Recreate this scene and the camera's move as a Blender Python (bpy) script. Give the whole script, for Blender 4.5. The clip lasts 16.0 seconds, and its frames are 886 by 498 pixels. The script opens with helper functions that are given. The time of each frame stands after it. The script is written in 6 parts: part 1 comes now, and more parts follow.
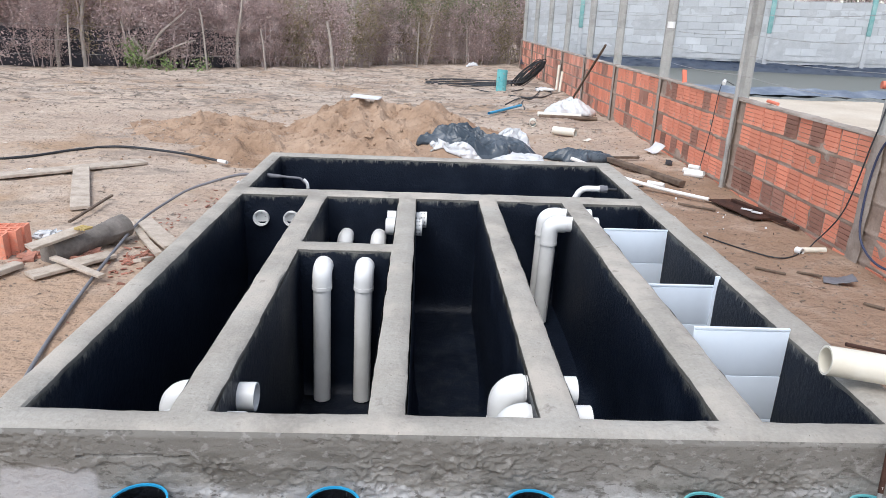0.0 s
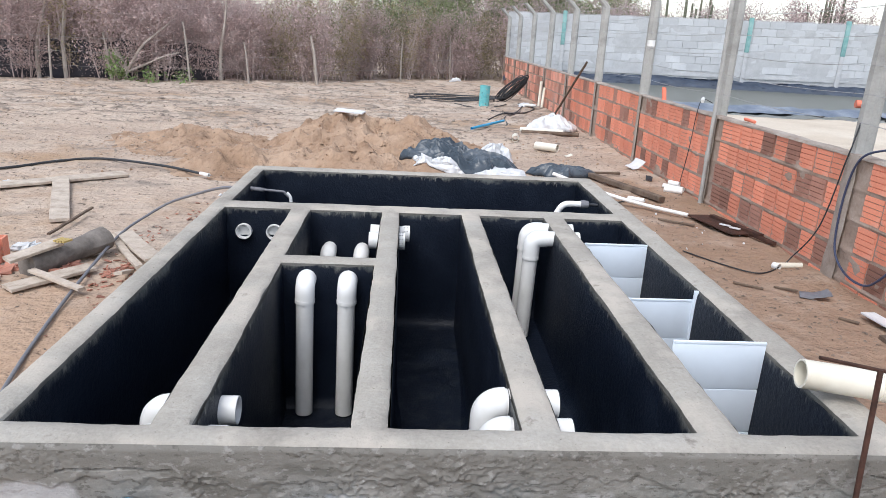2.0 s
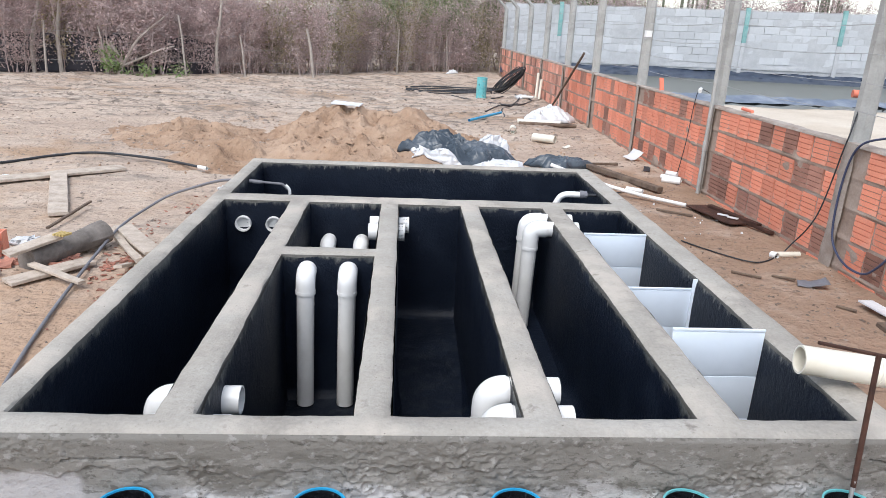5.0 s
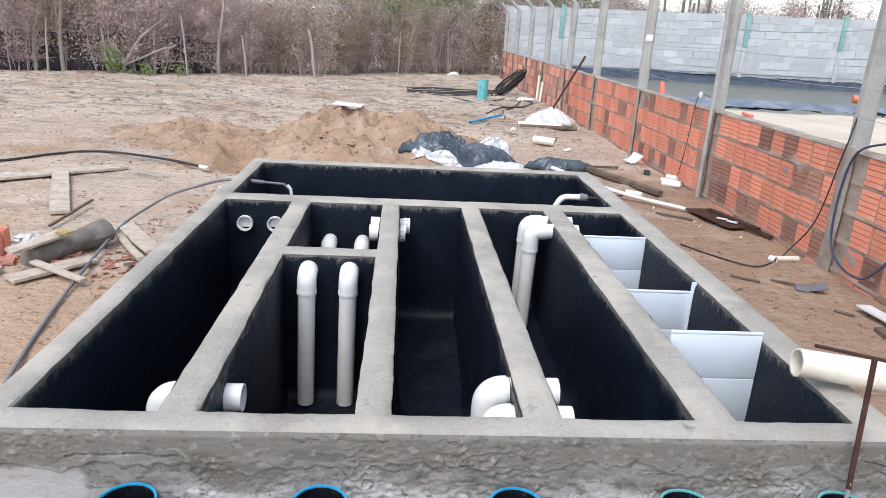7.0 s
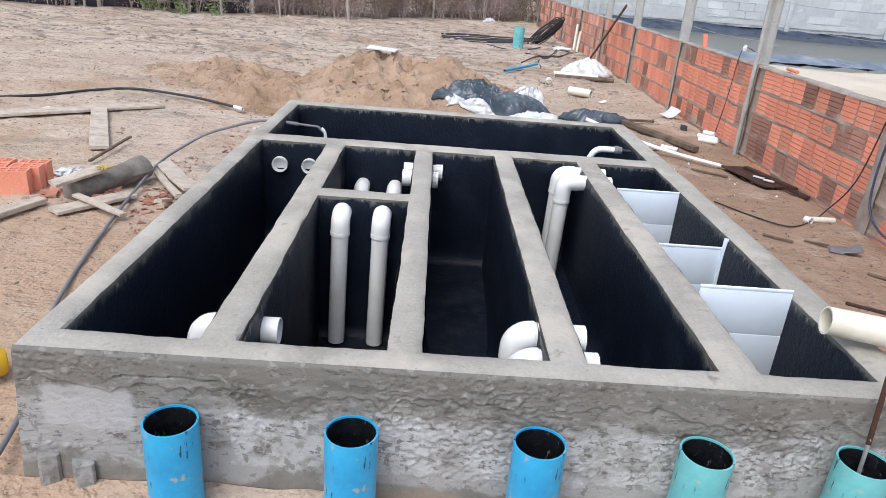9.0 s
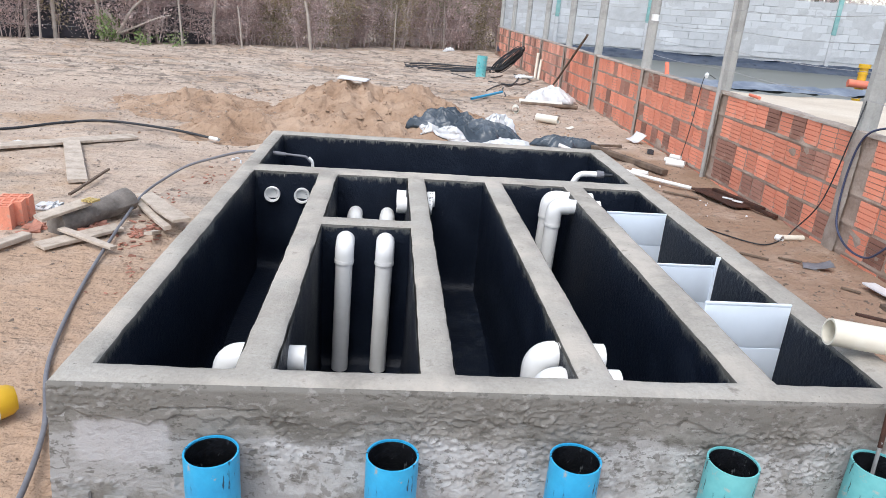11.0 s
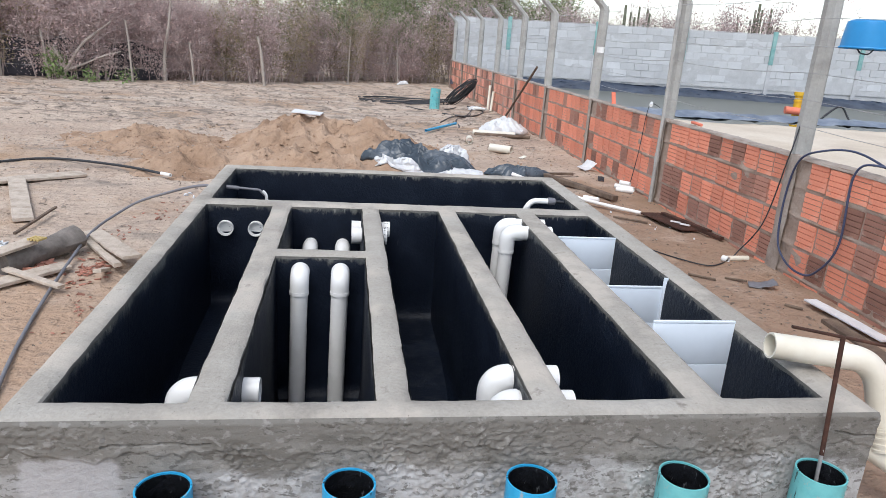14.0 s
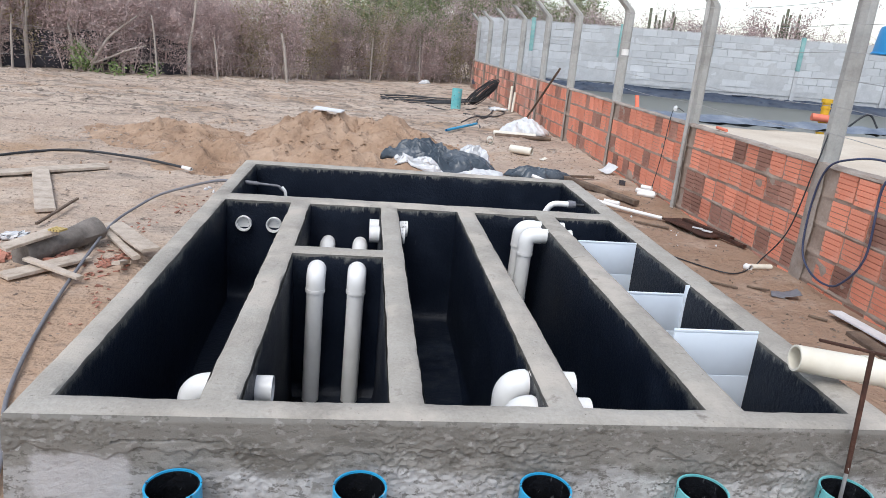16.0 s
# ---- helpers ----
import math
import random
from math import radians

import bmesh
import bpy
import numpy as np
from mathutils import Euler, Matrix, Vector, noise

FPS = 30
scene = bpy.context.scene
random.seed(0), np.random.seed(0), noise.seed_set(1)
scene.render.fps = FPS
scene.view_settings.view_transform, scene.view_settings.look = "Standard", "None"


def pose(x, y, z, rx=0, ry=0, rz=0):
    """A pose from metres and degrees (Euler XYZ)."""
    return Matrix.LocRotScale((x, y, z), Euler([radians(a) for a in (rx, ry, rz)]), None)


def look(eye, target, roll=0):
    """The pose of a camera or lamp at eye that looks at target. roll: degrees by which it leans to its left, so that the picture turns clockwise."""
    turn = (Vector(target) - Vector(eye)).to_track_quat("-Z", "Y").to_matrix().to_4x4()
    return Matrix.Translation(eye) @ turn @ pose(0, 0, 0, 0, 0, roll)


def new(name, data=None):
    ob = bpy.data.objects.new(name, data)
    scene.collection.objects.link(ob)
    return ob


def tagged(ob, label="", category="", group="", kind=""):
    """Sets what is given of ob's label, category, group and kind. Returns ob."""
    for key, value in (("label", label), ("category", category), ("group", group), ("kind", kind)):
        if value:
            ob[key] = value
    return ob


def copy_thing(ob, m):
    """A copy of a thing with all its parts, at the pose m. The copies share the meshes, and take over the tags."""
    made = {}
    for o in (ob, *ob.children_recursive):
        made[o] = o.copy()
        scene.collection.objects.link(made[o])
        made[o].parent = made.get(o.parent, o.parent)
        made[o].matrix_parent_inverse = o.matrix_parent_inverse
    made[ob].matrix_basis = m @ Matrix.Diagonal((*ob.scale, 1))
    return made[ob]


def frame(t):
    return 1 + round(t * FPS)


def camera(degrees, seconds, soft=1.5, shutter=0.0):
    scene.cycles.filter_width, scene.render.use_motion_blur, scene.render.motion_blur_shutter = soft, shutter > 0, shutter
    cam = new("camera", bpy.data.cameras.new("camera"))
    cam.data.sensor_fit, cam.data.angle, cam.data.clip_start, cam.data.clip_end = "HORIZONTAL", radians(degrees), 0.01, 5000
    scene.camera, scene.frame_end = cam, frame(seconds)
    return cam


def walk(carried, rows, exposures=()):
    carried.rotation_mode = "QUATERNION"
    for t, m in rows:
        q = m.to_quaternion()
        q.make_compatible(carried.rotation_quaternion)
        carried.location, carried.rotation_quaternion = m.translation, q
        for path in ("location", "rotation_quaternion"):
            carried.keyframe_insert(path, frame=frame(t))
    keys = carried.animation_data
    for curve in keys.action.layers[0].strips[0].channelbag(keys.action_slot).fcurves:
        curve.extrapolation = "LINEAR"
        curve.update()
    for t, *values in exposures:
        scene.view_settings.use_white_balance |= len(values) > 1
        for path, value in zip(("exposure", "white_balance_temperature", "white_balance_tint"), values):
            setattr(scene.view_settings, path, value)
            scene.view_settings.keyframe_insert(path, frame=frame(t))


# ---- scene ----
cam = camera(66.0, 16.0, soft=0.65)
PATH = [
    (0, (0.561, 0.406, 1.651), (0.632, 2.296, 1.002), 2.3),
    (0.5, (0.566, 0.387, 1.659), (0.657, 2.284, 1.034), 2.1),
    (1, (0.558, 0.383, 1.659), (0.701, 2.283, 1.053), 2.3),
    (1.5, (0.557, 0.386, 1.657), (0.704, 2.281, 1.036), 2.5),
    (2, (0.558, 0.386, 1.658), (0.679, 2.287, 1.05), 3.0),
    (2.5, (0.56, 0.372, 1.659), (0.679, 2.276, 1.057), 3.1),
    (3, (0.555, 0.387, 1.648), (0.636, 2.286, 1.026), 2.8),
    (3.5, (0.557, 0.382, 1.645), (0.636, 2.265, 0.976), 3.3),
    (4, (0.556, 0.374, 1.651), (0.669, 2.257, 0.988), 3.1),
    (4.2, (0.553, 0.38, 1.648), (0.683, 2.27, 1.008), 2.3),
    (6.3, (0.545, 0.35, 1.651), (0.67, 2.249, 1.037), 3.5),
    (6.5, (0.548, 0.348, 1.651), (0.677, 2.249, 1.044), 3.1),
    (7, (0.539, 0.353, 1.653), (0.669, 2.249, 1.03), 3.2),
    (7.5, (0.551, 0.34, 1.653), (0.771, 2.225, 1.024), 3.2),
    (8, (0.534, 0.328, 1.653), (0.68, 2.215, 1.005), 3.3),
    (8.5, (0.541, 0.309, 1.657), (0.68, 2.15, 0.886), 4.6),
    (8.7, (0.534, 0.314, 1.647), (0.588, 2.159, 0.877), 4.8),
    (10.8, (0.313, 0.284, 1.641), (0.474, 2.137, 0.906), 2.3),
    (11, (0.29, 0.261, 1.646), (0.464, 2.132, 0.963), 4.5),
    (11.5, (0.28, 0.232, 1.651), (0.425, 2.146, 1.089), 4.7),
    (12, (0.288, 0.218, 1.653), (0.455, 2.137, 1.116), 4.3),
    (12.5, (0.287, 0.212, 1.649), (0.521, 2.117, 1.087), 5.9),
    (13, (0.293, 0.213, 1.646), (0.484, 2.113, 1.052), 4.4),
    (13.5, (0.295, 0.214, 1.644), (0.539, 2.111, 1.059), 4.9),
    (14, (0.311, 0.22, 1.645), (0.6, 2.11, 1.056), 4.0),
    (14.5, (0.318, 0.225, 1.648), (0.712, 2.104, 1.088), 4.1),
    (15, (0.316, 0.224, 1.647), (0.72, 2.09, 1.052), 5.1),
    (15.5, (0.311, 0.216, 1.648), (0.619, 2.106, 1.072), 5.7),
    (16, (0.314, 0.257, 1.639), (0.552, 2.152, 1.046), 5.0),
]
walk(cam, [(t, look(eye, target, roll)) for t, eye, target, roll in PATH],
     exposures=((0, 1.12), (4, 1.16), (6.5, 1.22), (8.5, 1.12), (11, 1.2), (12, 1.05), (16, 0.98)))

# ---------------------------------------------------------------- light
world = bpy.data.worlds.new("overcast_sky")
scene.world = world
world.use_nodes = True
wn = world.node_tree
wn.nodes.clear()
sky = wn.nodes.new("ShaderNodeTexSky")
sky.sky_type = "NISHITA"
sky.sun_disc = False
sky.sun_elevation = radians(58)
sky.sun_rotation = radians(200)
sky.dust_density = 1.0
sky.air_density = 1.0
sky.ozone_density = 1.0
soft_sky = wn.nodes.new("ShaderNodeHueSaturation")
soft_sky.inputs["Saturation"].default_value = 0.54
back = wn.nodes.new("ShaderNodeBackground")
back.inputs["Strength"].default_value = 0.12
wout = wn.nodes.new("ShaderNodeOutputWorld")
wn.links.new(sky.outputs["Color"], soft_sky.inputs["Color"])
wn.links.new(soft_sky.outputs["Color"], back.inputs["Color"])
wn.links.new(back.outputs["Background"], wout.inputs["Surface"])

sun_data = bpy.data.lights.new("sun", "SUN")
sun_data.energy = 1.0
sun_data.angle = radians(35)
sun_data.color = (1.0, 0.99, 0.98)
sun = new("sun", sun_data)
sun.matrix_world = look((-4.5, -6, 12), (0, 0, 0))


# ---------------------------------------------------------------- materials
def material(name, colors, scale=6.0, rough=0.8, bump=0.3, bump_scale=60.0, metal=0.0, random_by="", spread=0.25,
             stretch=(1, 1, 1), fine=0.25, specular=0.4, rough_spread=0.12):
    """A worn surface: colours run through a large noise, a fine noise grains them, and a bump follows both."""
    m = bpy.data.materials.new(name)
    m.use_nodes = True
    n, l = m.node_tree.nodes, m.node_tree.links
    b = n["Principled BSDF"]
    co = n.new("ShaderNodeTexCoord")
    mp = n.new("ShaderNodeMapping")
    mp.inputs["Scale"].default_value = stretch
    l.new(co.outputs["Object"], mp.inputs["Vector"])
    big = n.new("ShaderNodeTexNoise")
    big.inputs["Scale"].default_value = scale
    big.inputs["Detail"].default_value = 6
    big.inputs["Roughness"].default_value = 0.6
    small = n.new("ShaderNodeTexNoise")
    small.inputs["Scale"].default_value = bump_scale
    small.inputs["Detail"].default_value = 5
    small.inputs["Roughness"].default_value = 0.65
    l.new(mp.outputs["Vector"], big.inputs["Vector"])
    l.new(mp.outputs["Vector"], small.inputs["Vector"])
    ramp = n.new("ShaderNodeValToRGB")
    el = ramp.color_ramp.elements
    while len(el) < len(colors):
        el.new(0.5)
    for i, c in enumerate(colors):
        el[i].position = 0.3 + 0.4 * i / max(1, len(colors) - 1)
        el[i].color = (*c, 1)
    l.new(big.outputs["Fac"], ramp.inputs["Fac"])
    val = n.new("ShaderNodeHueSaturation")
    add = n.new("ShaderNodeMath")
    add.operation = "MULTIPLY_ADD"
    add.inputs[1].default_value = fine * 2
    add.inputs[2].default_value = 1 - fine
    l.new(small.outputs["Fac"], add.inputs[0])
    last = add.outputs[0]
    if random_by:
        src = n.new("ShaderNodeObjectInfo") if random_by == "object" else n.new("ShaderNodeNewGeometry")
        out = src.outputs["Random"] if random_by == "object" else src.outputs["Random Per Island"]
        mul = n.new("ShaderNodeMath")
        mul.operation = "MULTIPLY_ADD"
        mul.inputs[1].default_value = spread * 2
        mul.inputs[2].default_value = 1 - spread
        l.new(out, mul.inputs[0])
        both = n.new("ShaderNodeMath")
        both.operation = "MULTIPLY"
        l.new(mul.outputs[0], both.inputs[0])
        l.new(last, both.inputs[1])
        last = both.outputs[0]
    l.new(last, val.inputs["Value"])
    l.new(ramp.outputs["Color"], val.inputs["Color"])
    l.new(val.outputs["Color"], b.inputs["Base Color"])
    rr = n.new("ShaderNodeMath")
    rr.operation = "MULTIPLY_ADD"
    rr.inputs[1].default_value = rough_spread * 2
    rr.inputs[2].default_value = rough - rough_spread
    l.new(big.outputs["Fac"], rr.inputs[0])
    l.new(rr.outputs[0], b.inputs["Roughness"])
    b.inputs["Metallic"].default_value = metal
    b.inputs["Specular IOR Level"].default_value = specular
    if bump:
        bp = n.new("ShaderNodeBump")
        bp.inputs["Strength"].default_value = bump
        bp.inputs["Distance"].default_value = 0.01
        l.new(small.outputs["Fac"], bp.inputs["Height"])
        l.new(bp.outputs["Normal"], b.inputs["Normal"])
    return m


def mix_in(m, color, mask_out, name="Base Color"):
    """Lays a second colour over a material where the mask is one."""
    n, l = m.node_tree.nodes, m.node_tree.links
    b = n["Principled BSDF"]
    old = b.inputs[name].links[0].from_socket
    mx = n.new("ShaderNodeMix")
    mx.data_type = "RGBA"
    l.new(mask_out, mx.inputs["Factor"])
    l.new(old, mx.inputs[6])
    mx.inputs[7].default_value = (*color, 1)
    l.new(mx.outputs[2], b.inputs[name])


def noise_mask(m, scale, lo, hi, stretch=(1, 1, 1), detail=6, gate=None):
    """A mask from a noise between lo and hi; gate = (z0, z1) lets it grow from z0 to z1 of the object's own height."""
    n, l = m.node_tree.nodes, m.node_tree.links
    co = n.new("ShaderNodeTexCoord")
    mp = n.new("ShaderNodeMapping")
    mp.inputs["Scale"].default_value = stretch
    l.new(co.outputs["Object"], mp.inputs["Vector"])
    nz = n.new("ShaderNodeTexNoise")
    nz.inputs["Scale"].default_value = scale
    nz.inputs["Detail"].default_value = detail
    nz.inputs["Roughness"].default_value = 0.65
    l.new(mp.outputs["Vector"], nz.inputs["Vector"])
    value = nz.outputs["Fac"]
    if gate:
        sep = n.new("ShaderNodeSeparateXYZ")
        l.new(co.outputs["Object"], sep.inputs[0])
        gr = n.new("ShaderNodeMapRange")
        gr.inputs["From Min"].default_value, gr.inputs["From Max"].default_value = gate
        gr.inputs["To Min"].default_value, gr.inputs["To Max"].default_value = -0.3, 0.3
        l.new(sep.outputs["Z"], gr.inputs["Value"])
        ad = n.new("ShaderNodeMath")
        l.new(value, ad.inputs[0])
        l.new(gr.outputs[0], ad.inputs[1])
        value = ad.outputs[0]
    rg = n.new("ShaderNodeMapRange")
    rg.inputs["From Min"].default_value, rg.inputs["From Max"].default_value = lo, hi
    l.new(value, rg.inputs["Value"])
    return rg.outputs[0]


def relief(m, layers):
    """Stacked bumps: (scale, distance, strength, stretch)."""
    n, l = m.node_tree.nodes, m.node_tree.links
    b = n["Principled BSDF"]
    last = None
    for scale, dist, strength, stretch in layers:
        co = n.new("ShaderNodeTexCoord")
        mp = n.new("ShaderNodeMapping")
        mp.inputs["Scale"].default_value = stretch
        nz = n.new("ShaderNodeTexNoise")
        nz.inputs["Scale"].default_value = scale
        nz.inputs["Detail"].default_value = 4
        nz.inputs["Roughness"].default_value = 0.6
        bp = n.new("ShaderNodeBump")
        bp.inputs["Strength"].default_value = strength
        bp.inputs["Distance"].default_value = dist
        l.new(co.outputs["Object"], mp.inputs["Vector"])
        l.new(mp.outputs["Vector"], nz.inputs["Vector"])
        l.new(nz.outputs["Fac"], bp.inputs["Height"])
        if last is not None:
            l.new(last, bp.inputs["Normal"])
        last = bp.outputs["Normal"]
    l.new(last, b.inputs["Normal"])


M_SAND = material("damp_sand", [(0.37, 0.28, 0.22), (0.48, 0.38, 0.305), (0.55, 0.455, 0.375)], 0.5, 0.95, 0.7, 16, fine=0.32, specular=0.15)
mix_in(M_SAND, (0.40, 0.275, 0.185), noise_mask(M_SAND, 0.42, 0.52, 0.66))
mix_in(M_SAND, (0.185, 0.15, 0.125), noise_mask(M_SAND, 7, 0.60, 0.68, (0.8, 1.1, 1)))
mix_in(M_SAND, (0.24, 0.205, 0.175), noise_mask(M_SAND, 1.1, 0.56, 0.72, (0.5, 1.5, 1)))
mix_in(M_SAND, (0.13, 0.10, 0.08), noise_mask(M_SAND, 16, 0.68, 0.75, (0.9, 1.0, 1)))


def zone_mask(m, x0, x1, y0, y1, scale=1.7, stretch=(1, 1, 1), lo=0.22, hi=0.5, most=0.85):
    """Grows from x0 to x1 and from y0 to y1, with a ragged edge."""
    n, l = m.node_tree.nodes, m.node_tree.links
    co = n.new("ShaderNodeTexCoord")
    nz = n.new("ShaderNodeTexNoise")
    nz.inputs["Scale"].default_value = scale
    nz.inputs["Detail"].default_value = 6
    nz.inputs["Roughness"].default_value = 0.62
    mp = n.new("ShaderNodeMapping")
    mp.inputs["Scale"].default_value = stretch
    l.new(co.outputs["Object"], mp.inputs["Vector"])
    l.new(mp.outputs["Vector"], nz.inputs["Vector"])
    sep = n.new("ShaderNodeSeparateXYZ")
    l.new(co.outputs["Object"], sep.inputs[0])
    outs = [nz.outputs["Fac"]]
    for axis, a, b in (("X", x0, x1), ("Y", y0, y1)):
        g = n.new("ShaderNodeMapRange")
        g.inputs["From Min"].default_value, g.inputs["From Max"].default_value = a, b
        l.new(sep.outputs[axis], g.inputs["Value"])
        outs.append(g.outputs[0])
    last = outs[0]
    for o in outs[1:]:
        k = n.new("ShaderNodeMath")
        k.operation = "MULTIPLY"
        l.new(last, k.inputs[0])
        l.new(o, k.inputs[1])
        last = k.outputs[0]
    rg = n.new("ShaderNodeMapRange")
    rg.inputs["From Min"].default_value, rg.inputs["From Max"].default_value = lo, hi
    rg.inputs["To Max"].default_value = most
    l.new(last, rg.inputs["Value"])
    return rg.outputs[0]


mix_in(M_SAND, (0.29, 0.19, 0.13), zone_mask(M_SAND, 1.9, 2.5, 10.5, 7.5))
mix_in(M_SAND, (0.42, 0.285, 0.195), zone_mask(M_SAND, 0.5, -0.6, 6.5, 4.0))
# far streaks: dark litter together with the painted shade of trampled ruts
mix_in(M_SAND, (0.19, 0.16, 0.135), zone_mask(M_SAND, -60, -59, 9.5, 12.5, 3.2, (0.6, 1.1, 1), 0.52, 0.60, 0.75))
mix_in(M_SAND, (0.54, 0.46, 0.39), zone_mask(M_SAND, -60, -59, 10.5, 13.5, 0.9, (0.25, 1.6, 1), 0.50, 0.62, 0.7))
# finer far streaks, again litter and rut shadow put into the colour
mix_in(M_SAND, (0.20, 0.165, 0.135), zone_mask(M_SAND, -60, -59, 8.5, 12.0, 4.2, (0.75, 2.1, 1), 0.565, 0.61, 0.75))
mix_in(M_SAND, (0.23, 0.17, 0.13), zone_mask(M_SAND, -60, -59, 2.0, 3.0, 9.0, (0.8, 1.3, 1), 0.63, 0.67, 0.6))
relief(M_SAND, ((3.2, 0.10, 0.8, (0.8, 1.1, 1)), (8, 0.05, 0.75, (1, 1, 1)), (32, 0.012, 0.7, (1, 1, 1)), (120, 0.004, 0.6, (1, 1, 1))))
M_HEAP = material("moist_dug_sand", [(0.25, 0.16, 0.105), (0.345, 0.232, 0.158), (0.43, 0.308, 0.222)], 1.6, 0.95, 0.7, 18, fine=0.22, specular=0.15)
mix_in(M_HEAP, (0.46, 0.335, 0.245), noise_mask(M_HEAP, 1.1, 0.45, 0.70))
mix_in(M_HEAP, (0.24, 0.15, 0.098), noise_mask(M_HEAP, 2.6, 0.56, 0.72, (0.7, 1.2, 1)))
# dark flecks paint the shade of small dents and crevices
mix_in(M_HEAP, (0.17, 0.115, 0.08), noise_mask(M_HEAP, 11, 0.64, 0.70, (0.6, 1.3, 1)))
relief(M_HEAP, ((4, 0.10, 0.8, (1, 1, 1)), (12, 0.04, 0.7, (1, 1, 1)), (50, 0.008, 0.6, (1, 1, 1))))
M_CONCRETE = material("cement_plaster", [(0.29, 0.265, 0.232), (0.365, 0.34, 0.30), (0.43, 0.405, 0.365)], 3.0, 0.9, 0.6, 75, fine=0.25, specular=0.25)
mix_in(M_CONCRETE, (0.47, 0.425, 0.37), noise_mask(M_CONCRETE, 2.2, 0.48, 0.62))
mix_in(M_CONCRETE, (0.19, 0.17, 0.145), noise_mask(M_CONCRETE, 55, 0.66, 0.70))
mix_in(M_CONCRETE, (0.25, 0.225, 0.195), noise_mask(M_CONCRETE, 12, 0.62, 0.72))
M_FACE = material("smeared_plaster", [(0.19, 0.178, 0.16), (0.265, 0.255, 0.235), (0.35, 0.34, 0.32)], 4.0, 0.85, 0.9, 38, fine=0.3, specular=0.3)
mix_in(M_FACE, (0.42, 0.425, 0.425), noise_mask(M_FACE, 3.0, 0.48, 0.58, (1, 1, 1.2)))
mix_in(M_FACE, (0.47, 0.475, 0.475), noise_mask(M_FACE, 13, 0.60, 0.66, (1, 1, 0.7)))
mix_in(M_FACE, (0.21, 0.20, 0.185), noise_mask(M_FACE, 9, 0.54, 0.58, (1, 1, 0.7)))
mix_in(M_FACE, (0.12, 0.115, 0.105), noise_mask(M_FACE, 27, 0.60, 0.64, (1, 1, 0.5)))
mix_in(M_FACE, (0.185, 0.175, 0.158), noise_mask(M_FACE, 7, 0.60, 0.68, (1, 1, 0.8), gate=(0.36, 0.47)))
mix_in(M_FACE, (0.25, 0.195, 0.145), noise_mask(M_FACE, 5, 0.66, 0.80, (1, 1, 0.8), gate=(0.16, 0.03)))
mix_in(M_FACE, (0.125, 0.118, 0.105), noise_mask(M_FACE, 9, 0.70, 0.74, (0.55, 0.55, 2.4), gate=(0.20, 0.50)))
mix_in(M_FACE, (0.17, 0.162, 0.148), noise_mask(M_FACE, 5, 0.70, 0.84, (0.8, 0.8, 1.6), gate=(0.26, 0.50)))
relief(M_FACE, ((8, 0.03, 0.4, (1, 1, 1.3)), (23, 0.014, 0.4, (1, 1, 1.6)), (17, 0.012, 0.5, (1, 1, 1.2)), (48, 0.006, 0.6, (1, 1, 1)), (140, 0.003, 0.5, (1, 1, 1))))
relief(M_CONCRETE, ((14, 0.012, 0.6, (1, 1, 1)), (70, 0.006, 0.7, (1, 1, 1)), (200, 0.002, 0.6, (1, 1, 1))))
M_FRONT = material("trowelled_plaster", [(0.16, 0.15, 0.135), (0.215, 0.205, 0.187), (0.28, 0.27, 0.25)], 5.0, 0.85, 0.5, 45, fine=0.22, specular=0.3)


def band_mask(m, z0, z1, x0, x1, scale=6.0, stretch=(1, 1, 1), lo=0.35, hi=0.55, most=0.9, soft=0.05):
    """One inside a stretch of the wall's face, with a ragged edge."""
    n, l = m.node_tree.nodes, m.node_tree.links
    co = n.new("ShaderNodeTexCoord")
    mp = n.new("ShaderNodeMapping")
    mp.inputs["Scale"].default_value = stretch
    nz = n.new("ShaderNodeTexNoise")
    nz.inputs["Scale"].default_value = scale
    nz.inputs["Detail"].default_value = 7
    nz.inputs["Roughness"].default_value = 0.62
    sep = n.new("ShaderNodeSeparateXYZ")
    l.new(co.outputs["Object"], mp.inputs["Vector"])
    l.new(mp.outputs["Vector"], nz.inputs["Vector"])
    l.new(co.outputs["Object"], sep.inputs[0])
    last = None
    for axis, a, b in (("Z", z0 - soft, z0 + soft), ("Z", z1 + soft, z1 - soft), ("X", x0 - soft, x0 + soft), ("X", x1 + soft, x1 - soft)):
        g = n.new("ShaderNodeMapRange")
        g.inputs["From Min"].default_value, g.inputs["From Max"].default_value = a, b
        l.new(sep.outputs[axis], g.inputs["Value"])
        if last is None:
            last = g.outputs[0]
        else:
            k = n.new("ShaderNodeMath")
            k.operation = "MULTIPLY"
            l.new(last, k.inputs[0])
            l.new(g.outputs[0], k.inputs[1])
            last = k.outputs[0]
    k = n.new("ShaderNodeMath")
    k.operation = "MULTIPLY_ADD"
    l.new(last, k.inputs[0])
    k.inputs[1].default_value = 0.5
    h = n.new("ShaderNodeMath")
    h.operation = "SUBTRACT"
    l.new(nz.outputs["Fac"], h.inputs[0])
    h.inputs[1].default_value = 0.35
    l.new(h.outputs[0], k.inputs[2])
    rg = n.new("ShaderNodeMapRange")
    rg.inputs["From Min"].default_value, rg.inputs["From Max"].default_value = lo, hi
    rg.inputs["To Max"].default_value = most
    l.new(k.outputs[0], rg.inputs["Value"])
    return rg.outputs[0]


